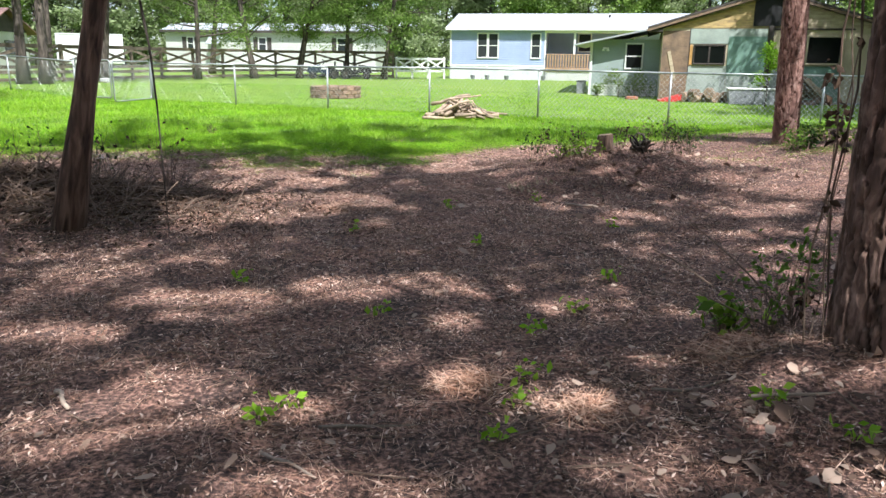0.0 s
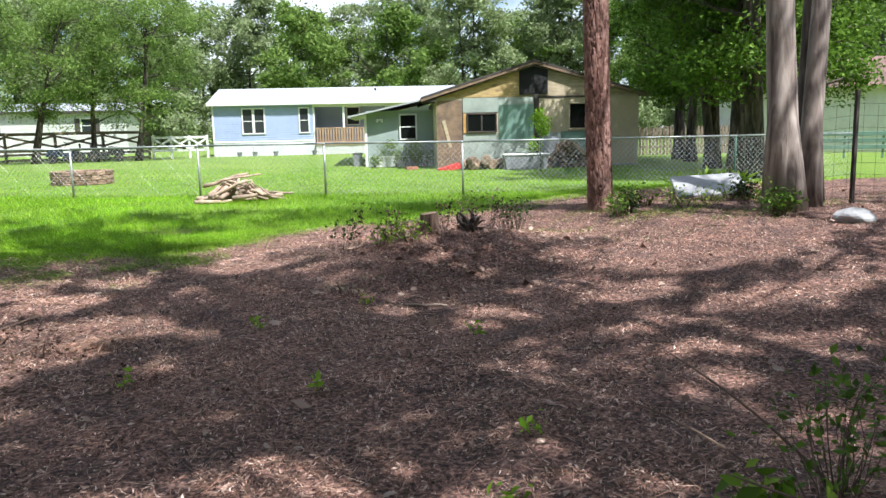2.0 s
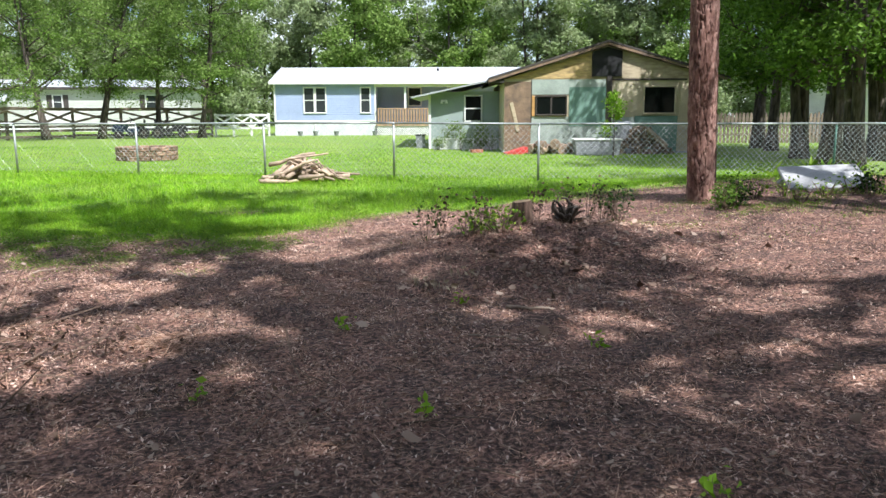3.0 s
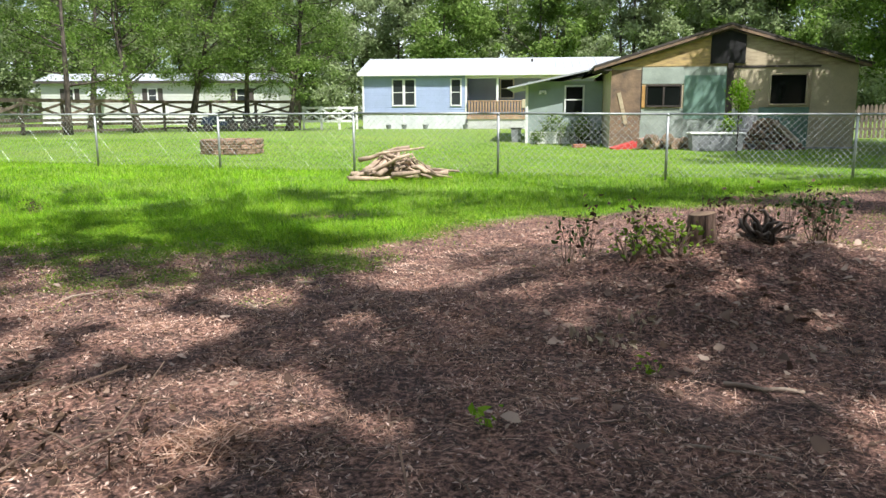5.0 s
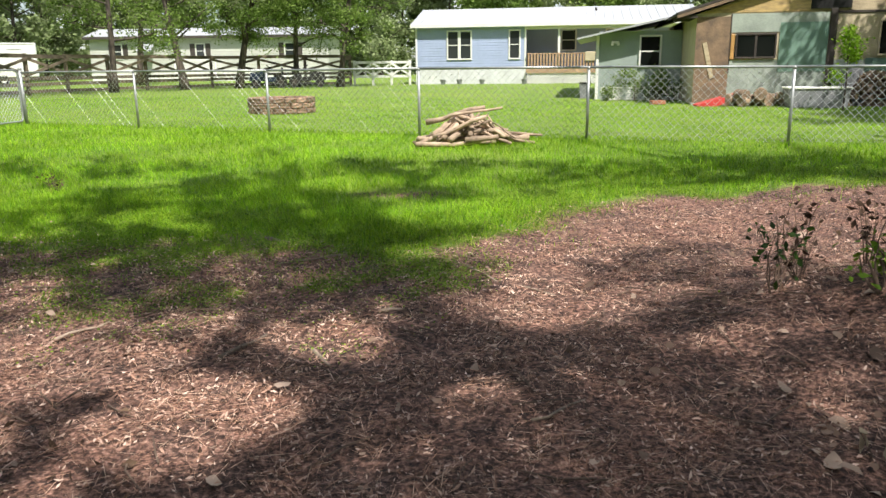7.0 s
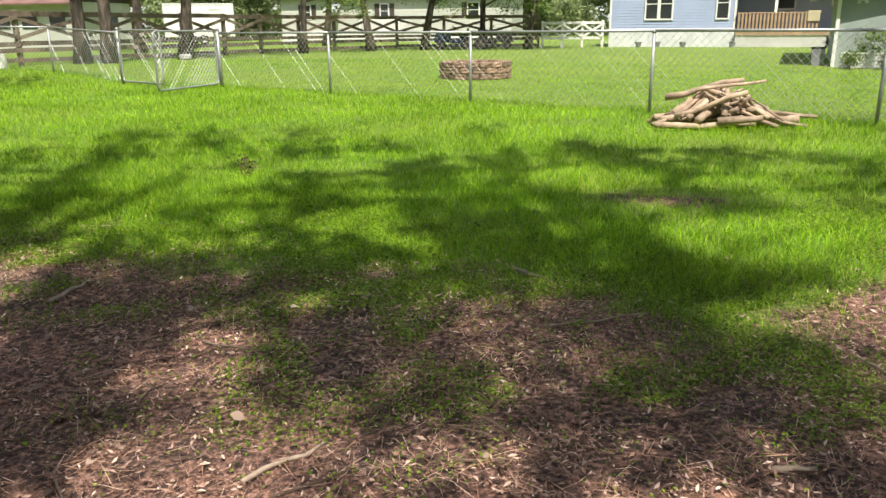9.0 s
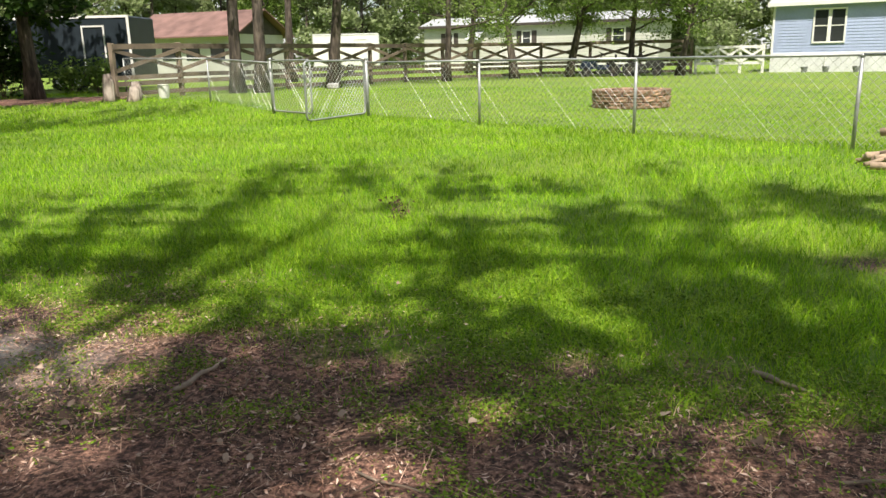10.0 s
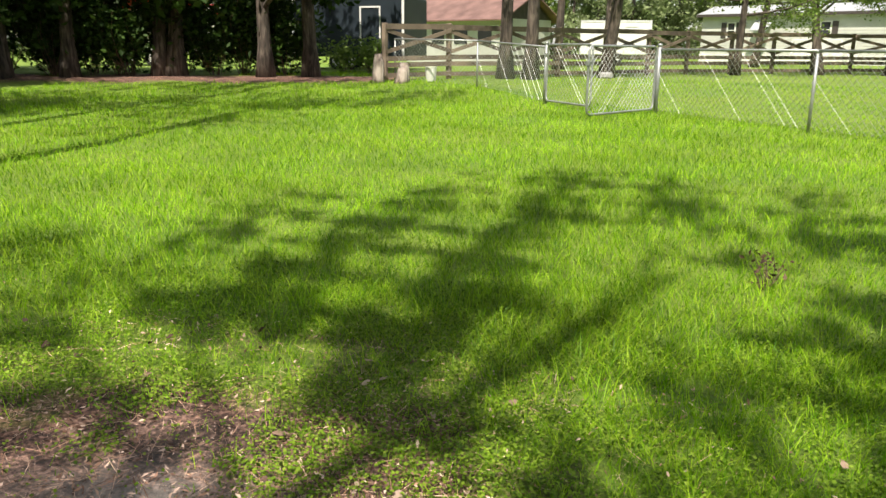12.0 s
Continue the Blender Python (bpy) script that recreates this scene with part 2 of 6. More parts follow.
M_GREYGREEN = surface("grey_green_wall", (0.30, 0.36, 0.34), 0.75, 0, 1.5, 0.12, 0.1)
M_DARKTRIM = surface("dark_trim", (0.055, 0.045, 0.04), 0.8, 0, 4, 0.3, 0.2)
M_SHINGLE = surface("dark_shingles", (0.07, 0.06, 0.055), 0.95, 0, 3, 0.3, 0.6, fine=25)
M_BROWNWOOD = surface("brown_rail_wood", (0.42, 0.28, 0.18), 0.85, 0, 4, 0.25, 0.3)
M_ORANGEWOOD = surface("new_casing_wood", (0.48, 0.27, 0.09), 0.8, 0, 6, 0.2, 0.2)
M_LOG = surface("cut_branches", (0.40, 0.30, 0.22), 0.9, 0, 9, 0.35, 0.5, (1, 1, 1), 40, per="object")
M_FIREWOOD = surface("split_firewood", (0.27, 0.19, 0.135), 0.9, 0, 9, 0.45, 0.5, per="object")
M_BLOCK = surface("tumbled_block", (0.29, 0.19, 0.135), 0.95, 0, 14, 0.35, 0.6, fine=50, dist=0.02, per="object")
M_CONCRETE = surface("pale_concrete", (0.34, 0.34, 0.345), 0.85, 0, 4, 0.18, 0.4)
M_TUB = surface("grey_tub", (0.24, 0.25, 0.27), 0.6, 0.2, 3, 0.2, 0.2)
M_RED = surface("red_plastic", (0.55, 0.05, 0.05), 0.5, 0, 4, 0.15, 0.1)
M_REDROOF = surface("rusty_red_roof", (0.20, 0.115, 0.10), 0.7, 0.1, 1.2, 0.35, 0.15, stain=(0.10, 0.055, 0.048))
M_NAVY = surface("navy_trailer", (0.02, 0.03, 0.04), 0.45, 0, 2, 0.2, 0.05)
M_RUBBER = surface("black_rubber", (0.02, 0.02, 0.02), 0.85, 0, 8, 0.2, 0.2)
M_CARBLUE = surface("dark_blue_cloth", (0.02, 0.035, 0.08), 0.55, 0, 4, 0.3, 0.1)
M_TERRA = surface("clay_brick", (0.36, 0.15, 0.09), 0.9, 0, 9, 0.3, 0.4)
M_BROWNBARK = bark("brown_bark", (0.03, 0.018, 0.013), (0.12, 0.075, 0.055), (0.26, 0.175, 0.13), 22, 0.14, 0.035)
M_STUMP = surface("stump_wood", (0.36, 0.24, 0.15), 0.9, 0, 10, 0.3, 0.5)
M_TWIG = surface("dry_twigs", (0.17, 0.115, 0.085), 0.9, 0, 8, 0.35, 0.3, per="island")
M_STICK = surface("fallen_sticks", (0.30, 0.235, 0.185), 0.9, 0, 8, 0.35, 0.4, per="object")


# ---- mesh tools ----
class Shape:
    """Collects vertices and faces of one mesh."""

    def __init__(self):
        self.v, self.f = [], []

    def box(self, x0, y0, z0, x1, y1, z1, ch=0.0, m=None):
        if ch <= 0:
            c = [(x, y, z) for z in (z0, z1) for y in (y0, y1) for x in (x0, x1)]
            f = [(0, 2, 3, 1), (4, 5, 7, 6), (0, 1, 5, 4), (2, 6, 7, 3), (0, 4, 6, 2), (1, 3, 7, 5)]
        else:
            bm = bmesh.new()
            bmesh.ops.create_cube(bm, size=1)
            for k in bm.verts:
                k.co = Vector((x0 + (k.co.x + 0.5) * (x1 - x0), y0 + (k.co.y + 0.5) * (y1 - y0), z0 + (k.co.z + 0.5) * (z1 - z0)))
            bmesh.ops.bevel(bm, geom=bm.edges[:], offset=ch, segments=1, affect="EDGES")
            bm.verts.index_update()
            c = [tuple(k.co) for k in bm.verts]
            f = [tuple(k.index for k in q.verts) for q in bm.faces]
            bm.free()
        if m is not None:
            c = [tuple(m @ Vector(p)) for p in c]
        n = len(self.v)
        self.v += c
        self.f += [tuple(i + n for i in q) for q in f]
        return self

    def beam(self, a, b, w, h):
        """A straight board from a to b, w wide and h thick."""
        a, b = Vector(a), Vector(b)
        d = b - a
        return self.box(-w / 2, -h / 2, 0, w / 2, h / 2, d.length, m=Matrix.Translation(a) @ d.to_track_quat("Z", "Y").to_matrix().to_4x4())

    def tube(self, pts, radii, sides=6, cap=True):
        pts = [Vector(p) for p in pts]
        n0, up = len(self.v), None
        for i, p in enumerate(pts):
            d = (pts[min(i + 1, len(pts) - 1)] - pts[max(i - 1, 0)]).normalized()
            if up is None:
                up = d.orthogonal().normalized()
            up = (up - d * up.dot(d)).normalized()
            side = d.cross(up)
            r = radii[i] if hasattr(radii, "__len__") else radii
            for k in range(sides):
                a = 2 * math.pi * k / sides
                self.v.append(tuple(p + (up * math.cos(a) + side * math.sin(a)) * r))
        for i in range(len(pts) - 1):
            for k in range(sides):
                j = (k + 1) % sides
                self.f.append((n0 + i * sides + k, n0 + i * sides + j, n0 + (i + 1) * sides + j, n0 + (i + 1) * sides + k))
        if cap:
            self.f.append(tuple(n0 + k for k in reversed(range(sides))))
            e = n0 + (len(pts) - 1) * sides
            self.f.append(tuple(e + k for k in range(sides)))
        return self

    def poly(self, pts):
        n = len(self.v)
        self.v += [tuple(p) for p in pts]
        self.f.append(tuple(range(n, n + len(pts))))
        return self

    def prism(self, outline, y0, y1):
        """An outline in x and z, pushed from y0 to y1."""
        n, k = len(self.v), len(outline)
        self.v += [(x, y0, z) for x, z in outline] + [(x, y1, z) for x, z in outline]
        self.f.append(tuple(range(n, n + k)))
        self.f.append(tuple(n + k + i for i in reversed(range(k))))
        for i in range(k):
            j = (i + 1) % k
            self.f.append((n + j, n + i, n + k + i, n + k + j))
        return self

    def mesh(self, name, smooth=False):
        me = bpy.data.meshes.new(name)
        me.from_pydata(self.v, [], self.f)
        if smooth:
            me.polygons.foreach_set("use_smooth", [True] * len(me.polygons))
        me.update()
        return me


def thing(name, m, label, category, group="", kind=""):
    ob = new(name)
    ob.matrix_basis = m
    ob.empty_display_size = 0.2
    return tagged(ob, label, category, group, kind)


def part(name, shape, material, parent=None, label="", smooth=False, m=None):
    me = shape.mesh(name, smooth) if isinstance(shape, Shape) else shape
    if not me.materials:
        me.materials.append(material)
    ob = new(name, me)
    if parent is not None:
        ob.parent = parent
    if m is not None:
        ob.matrix_basis = m
    return tagged(ob, label)


def solo(name, shape, material, label, category, m=None, group="", kind="", smooth=False):
    return tagged(part(name, shape, material, None, label, smooth, m), label, category, group, kind)


def leaf_cloud(centres, size, rng, flat=0.0, slim=0.55, fold=0.25, down=0.0):
    """Kite-shaped, folded leaves, one at each centre, as vertex and face arrays."""
    n = len(centres)
    c = np.asarray(centres, float)
    d = rng.normal(size=(n, 3))
    d[:, 2] = d[:, 2] * (1 - flat) - down
    d /= np.linalg.norm(d, axis=1)[:, None]
    s = rng.normal(size=(n, 3))
    s[:, 2] *= 1 - flat
    s -= d * (s * d).sum(1)[:, None]
    s /= np.linalg.norm(s, axis=1)[:, None] + 1e-9
    nrm = np.cross(d, s)
    L = size * rng.uniform(0.6, 1.35, n)[:, None]
    v = np.empty((n, 4, 3))
    v[:, 0] = c - d * L * 0.5
    v[:, 1] = c + s * L * slim * 0.5 + nrm * L * fold * 0.4
    v[:, 2] = c + d * L * 0.5
    v[:, 3] = c - s * L * slim * 0.5 + nrm * L * fold * 0.4
    f = np.arange(n * 4).reshape(n, 4)
    tri = np.concatenate([f[:, [0, 1, 2]], f[:, [0, 2, 3]]])
    return v.reshape(-1, 3), tri


def curled_leaves(centres, size, rng):
    """Broad dead leaves with a ragged outline, curled along their length and lying almost flat."""
    n = len(centres)
    a, t = rng.uniform(0, 2 * np.pi, n), rng.normal(0, 0.3, n)
    d = np.stack([np.cos(a) * np.cos(t), np.sin(a) * np.cos(t), np.sin(t)], 1)
    s = np.stack([-np.sin(a), np.cos(a), rng.normal(0, 0.35, n)], 1)
    nrm = np.cross(d, s)
    L, curl, cup = size * rng.uniform(0.6, 1.3, n), rng.normal(0.05, 0.16, n), rng.normal(0.1, 0.1, n)
    v = np.empty((n, 8, 3))
    for k, (u, w) in enumerate(((-0.5, 0), (-0.25, 0.26), (0.08, 0.33), (0.32, 0.2), (0.5, 0), (0.32, -0.2), (0.08, -0.33), (-0.25, -0.26))):
        w = w * rng.uniform(0.65, 1.25, n)
        v[:, k] = centres + d * (u * L)[:, None] + s * (w * L)[:, None] + nrm * ((4 * curl * u * u + cup * np.abs(w) * 3) * L)[:, None]
    i = np.arange(n * 8).reshape(n, 8)
    return v.reshape(-1, 3), np.concatenate([i[:, [0, 1, 7]], i[:, [1, 2, 6]], i[:, [1, 6, 7]], i[:, [2, 3, 5]], i[:, [2, 5, 6]], i[:, [3, 4, 5]]])


def raw_mesh(name, v, f):
    me = bpy.data.meshes.new(name)
    v, f = np.asarray(v, np.float32), np.asarray(f, np.int32)
    k = f.shape[1]
    me.vertices.add(len(v))
    me.vertices.foreach_set("co", v.ravel())
    me.loops.add(f.size)
    me.loops.foreach_set("vertex_index", f.ravel())
    me.polygons.add(len(f))
    me.polygons.foreach_set("loop_start", np.arange(0, f.size, k, dtype=np.int32))
    me.polygons.foreach_set("loop_total", np.full(len(f), k, np.int32))
    me.update(calc_edges=True)
    return me


# ---- ground ----
def step(v, a, b):
    t = np.clip((np.asarray(v, float) - a) / (b - a), 0, 1)
    return t * t * (3 - 2 * t)


def wobble(x, y):
    return (np.sin(1.7 * x + 0.6 * y) + np.sin(2.3 * y - 0.9 * x + 1.3) + np.sin(4.1 * x + 2.9 * y + 0.5) * 0.6 + np.sin(3.7 * y - 4.6 * x) * 0.6) / 3.2


def lawn_edge(x):
    return np.interp(x, [-30, -12, -9, -6.5, -4.6, -3.3, -2.4, -0.6, 0.1, 0.7, 1.5, 2.7, 4.0, 5.2, 6.5, 8, 12, 16],
                     [8.5, 9.0, 10.4, 11.4, 12.3, 12.4, 11.9, 11.4, 12.0, 12.7, 13.4, 14.1, 14.0, 13.4, 13.4, 13.6, 13.8, 14.5])


def lawn_at(x, y):
    x, y = np.asarray(x, float), np.asarray(y, float)
    # bare strip under the hedgerow
    t = np.clip(((x + 19.5) * -18.5 + (y - 26.2) * -15.7) / (18.5 ** 2 + 15.7 ** 2), 0, 1)
    hedge = np.hypot(x + 19.5 + 18.5 * t, y - 26.2 + 15.7 * t)
    worn = 1 - 0.85 * np.exp(-((x + 0.5) / 0.55) ** 2 - ((y - 14.35) / 0.28) ** 2)
    return worn * step(y - lawn_edge(x) + 0.6 * wobble(x, y) + 0.3 * wobble(2.7 * x, 3.1 * y), -0.9, 1.1) * step(hedge + 0.4 * wobble(x, y), 0.9, 2.0)


def ground_z(x, y):
    x, y = np.asarray(x, float), np.asarray(y, float)
    z = 0.25 * step(y - 0.55 * x, 29, 38) - 0.12 * (1 - step(y, 14.5, 19))
    z = z + 0.42 * step(x, 2.5, 7) * (1 - step(y, 13.5, 17)) * step(y, 4, 9) * (1 - step(x, 12, 18))
    z = z + 0.37 * np.exp(-((x - 2.7) / 1.3) ** 2 - ((y - 9.95) / 0.9) ** 2)
    z = z + 0.20 * np.exp(-((x - 2.75) / 0.8) ** 2 - ((y - 3.5) / 0.8) ** 2)
    z = z + 0.22 * np.exp(-((x + 3.7) / 1.3) ** 2 - ((y - 7.0) / 1.0) ** 2)
    near = (1 - lawn_at(x, y)) * (1 - step(np.abs(x), 14, 18))
    bumps = 0.022 * wobble(2.1 * x, 2.3 * y) + 0.013 * wobble(6.3 * x + 2, 5.7 * y) + 0.008 * wobble(13 * x, 12 * y + 1)
    return z + bumps * (0.35 + 0.65 * near) * (1 - step(np.hypot(x, y - 12), 25, 40))


def spread(lo, hi, fine, far, grow=1.25):
    mid = list(np.arange(lo, hi + fine / 2, fine))
    a, s = [], fine
    while (a[-1] if a else hi) < far:
        s *= grow
        a.append((a[-1] if a else mid[-1]) + s)
    b, s = [], fine
    while (b[-1] if b else lo) > -far:
        s *= grow
        b.append((b[-1] if b else mid[0]) - s)
    return np.array(b[::-1] + mid + a)


def build_ground():
    xs, ys = spread(-11, 10, 0.1, 900), spread(-1, 22, 0.1, 900)
    X, Y = np.meshgrid(xs, ys)
    Z = ground_z(X, Y)
    v = np.stack([X.ravel(), Y.ravel(), Z.ravel()], 1)
    nx, ny = len(xs), len(ys)
    i = (np.arange(ny - 1)[:, None] * nx + np.arange(nx - 1)[None]).ravel()
    me = raw_mesh("ground", v, np.stack([i, i + 1, i + nx + 1, i + nx], 1))
    me.polygons.foreach_set("use_smooth", np.ones(len(me.polygons), bool))
    lawn = me.attributes.new("lawn", "FLOAT", "POINT")
    lawn.data.foreach_set("value", lawn_at(X, Y).ravel().astype(np.float32))
    sx = 0.8 * np.exp(-((X + 4.75) / 0.5) ** 2 - ((Y - 11.4) / 0.32) ** 2)
    sand = me.attributes.new("sand", "FLOAT", "POINT")
    sand.data.foreach_set("value", np.clip(sx * 1.2, 0, 1).ravel().astype(np.float32))
    solo("ground", me, M_GROUND, "yard ground of green lawn running into leaf-littered bare dirt", "ground", kind="structure")


build_ground()


def gz(x, y):
    return float(ground_z(x, y))


def at(x, y, dz=0.0, yaw=0.0):
    return pose(x, y, gz(x, y) + dz, 0, 0, yaw)


# ---- houses ----
def window_unit(parent, x0, z0, x1, z1, y, panes_x=1, panes_z=2, w=0.07, trim=M_WHITE, label="white-framed window with dark panes", glass=M_GLASS):
    """A sash window on a wall that faces -y: outer frame, bars and glass."""
    fr = Shape()
    d0, d1 = y - 0.05, y + 0.02
    fr.box(x0 - w, d0, z0 - w, x1 + w, d1, z0, 0.01).box(x0 - w, d0, z1, x1 + w, d1, z1 + w, 0.01)
    fr.box(x0 - w, d0, z0, x0, d1, z1, 0.01).box(x1, d0, z0, x1 + w, d1, z1, 0.01)
    win = part("window", fr, trim, parent, label)
    dx, dz = (x1 - x0) / panes_x, (z1 - z0) / panes_z
    for i in range(panes_x):
        for j in range(panes_z):
            part("pane", Shape().box(x0 + i * dx + 0.012, y - 0.02, z0 + j * dz + 0.012, x0 + (i + 1) * dx - 0.012, y + 0.01, z0 + (j + 1) * dz - 0.012), glass, win)
    for i in range(1, panes_x):
        part("window_bar", Shape().box(x0 + i * dx - 0.03, y - 0.035, z0, x0 + i * dx + 0.03, y + 0.01, z1), trim, win)
    for j in range(1, panes_z):
        part("window_bar", Shape().box(x0, y - 0.03, z0 + j * dz - 0.02, x1, y + 0.01, z0 + j * dz + 0.02), trim, win)
    return win


def lap_siding(x0, x1, z0, z1, y, course=0.13):
    s, z = Shape(), z0
    while z < z1 - 0.01:
        h = min(course, z1 - z)
        n = len(s.v)
        s.v += [(x0, y - 0.022, z), (x1, y - 0.022, z), (x1, y - 0.004, z + h), (x0, y - 0.004, z + h), (x0, y, z), (x1, y, z)]
        s.f += [(n, n + 1, n + 2, n + 3), (n + 4, n + 5, n + 1, n)]
        z += course
    return s


def lattice(x0, x1, z0, z1, y, gap=0.13, w=0.045):
    """Crossed diagonal slats inside a thin frame."""
    s, h = Shape(), z1 - z0
    for k, sign in ((0, 1), (1, -1)):
        t = x0 - h
        while t < x1:
            a, b = t, t + h
            ca, cb = max(a, x0), min(b, x1)
            if cb - ca > 0.03:
                za, zb = (z0 + (ca - a), z0 + (cb - a)) if sign > 0 else (z1 - (ca - a), z1 - (cb - a))
                s.beam((ca, y - 0.008 * k, za), (cb, y - 0.008 * k, zb), 0.007, w)
            t += gap
    s.box(x0, y - 0.03, z0, x1, y + 0.01, z0 + 0.04).box(x0, y - 0.03, z1 - 0.04, x1, y + 0.01, z1)
    return s


def blue_house():
    h = thing("blue_mobile_home", pose(-0.93, 47.83, 0.22, 0, 0, -10), "blue lap-sided mobile home with white metal roof and wooden porch", "house")
    L, D, top = 14.2, 7.0, 2.98
    part("wall", Shape().box(0, 0, 0, 5.72, D, top + 0.02), M_BLUE, h, "blue siding wall")
    part("rear_wall", Shape().box(5.73, 2.3, 0, L, D, top + 0.02), M_BLUE, h, "blue siding wall behind the porch")
    part("siding", lap_siding(0, 5.72, 0.82, top, 0), M_BLUE, h)
    part("porch_siding", lap_siding(5.72, L, 0.82, top, 2.3), M_BLUE, h)
    sk = Shape().box(-0.02, -0.04, -0.15, 5.74, -0.005, 0.8)
    k = 0.3
    while k < 5.7:
        sk.box(k, -0.05, -0.1, k + 0.03, -0.04, 0.8)
        k += 0.4
    part("skirting", sk, M_SKIRT, h, "white ribbed metal skirting")
    part("skirting_trim", Shape().box(-0.03, -0.06, 0.8, 5.75, 0, 0.88, 0.01), M_WHITE, h)
    part("corner_trim", Shape().box(-0.03, -0.05, 0.88, 0.06, 0.05, top, 0.01), M_WHITE, h)
    part("corner_trim", Shape().box(5.66, -0.05, 0.0, 5.76, 0.05, top, 0.01), M_WHITE, h)
    part("downpipe", Shape().tube([(2.25, -0.06, 0.9), (2.25, -0.06, 0.25)], 0.03, 6), M_WHITE, h)
    # low gable roof with standing seams
    ridge, ey = 3.98, -0.3
    rf, seams = Shape(), []
    for a, za, b, zb in ((ey, top, D / 2, ridge), (D / 2, ridge, D - ey, top)):
        n = len(rf.v)
        rf.v += [(-0.25, a, za), (L + 0.2, a, za), (L + 0.2, b, zb), (-0.25, b, zb), (-0.25, a, za + 0.06), (L + 0.2, a, za + 0.06), (L + 0.2, b, zb + 0.06), (-0.25, b, zb + 0.06)]
        rf.f += [(n, n + 3, n + 2, n + 1), (n + 4, n + 5, n + 6, n + 7), (n, n + 1, n + 5, n + 4), (n, n + 4, n + 7, n + 3), (n + 1, n + 2, n + 6, n + 5)]
        x = -0.2
        while x < L:
            seams.append(((x, a, za + 0.07), (x, b, zb + 0.07)))
            x += 0.45
    roof = part("roof", rf, M_METALROOF, h, "white standing-seam metal roof")
    for a, b in seams:
        part("roof_seam", Shape().beam(a, b, 0.03, 0.03), M_METALROOF, roof)
    part("vent_pipe", Shape().tube([(9.3, 2.4, 3.6), (9.3, 2.4, 3.9)], 0.06, 8), M_DARKTRIM, roof)
    part("gable_end", Shape().prism([(0, 0), (D, 0), (D / 2, ridge - top)], 0, 0.04), M_BLUE, h, m=pose(0.02, 0, top, 0, 0, 90))
    part("fascia", Shape().box(-0.25, ey - 0.03, top - 0.1, L + 0.2, ey, top + 0.08, 0.01), M_WHITE, h)
    part("soffit", Shape().box(-0.2, ey, top - 0.03, L, 0.0, top - 0.005), M_WHITE, h)
    part("porch_ceiling", Shape().box(5.75, 0.0, top - 0.05, L, 2.3, top - 0.01), M_WHITE, h)
    part("porch_beam", Shape().box(5.76, -0.1, top - 0.25, L, 0.04, top - 0.05, 0.01), M_WHITE, h)
    window_unit(h, 1.70, 1.33, 2.22, 2.68, -0.02)
    window_unit(h, 2.36, 1.33, 2.88, 2.68, -0.02)
    window_unit(h, 4.92, 1.33, 5.40, 2.68, -0.02)
    window_unit(h, 7.55, 1.75, 8.25, 2.75, 2.28)
    window_unit(h, 9.9, 1.9, 10.8, 2.75, 2.28, 2, 1)
    for x in (7.42, 10.2, 13.0):
        part("porch_post", Shape().box(x - 0.06, -0.07, 0.72, x + 0.06, 0.05, top - 0.25, 0.008), M_WHITE, h)
    dk, x = Shape(), 5.78
    while x < L - 0.2:
        dk.box(x, -0.25, 0.70, x + 0.135, 2.3, 0.74)
        x += 0.14
    part("deck", dk, M_BROWNWOOD, h, "brown wooden porch deck")
    part("deck_rim", Shape().box(5.78, -0.28, 0.55, L, -0.25, 0.75, 0.008), M_BROWNWOOD, h)
    rl = part("railing", Shape().box(5.8, -0.22, 1.50, 9.3, -0.10, 1.55, 0.008), M_BROWNWOOD, h, "brown picket railing")
    bal = Shape().box(-0.045, -0.015, 0, 0.045, 0.015, 0.78, 0.005).mesh("baluster")
    x = 5.9
    while x < 9.3:
        part("baluster", bal, M_BROWNWOOD, rl, m=pose(x, -0.2, 0.74))
        x += 0.155
    # black sheet added behind the lattice in place of the deck's shade
    part("shade_panel", Shape().box(5.8, 0.05, -0.08, 9.6, 0.09, 0.53, 0.005), M_BLACK, h, "added black panel that stands for the shade under the porch deck")
    part("lattice_skirt", lattice(5.8, 9.6, -0.08, 0.55, -0.22), M_WHITE, h, "white lattice under the porch")
    part("sign_board", Shape().box(8.75, -0.27, 1.15, 9.25, -0.235, 1.6, 0.01), M_BEIGE, h, "pale square board on the railing")
    return h


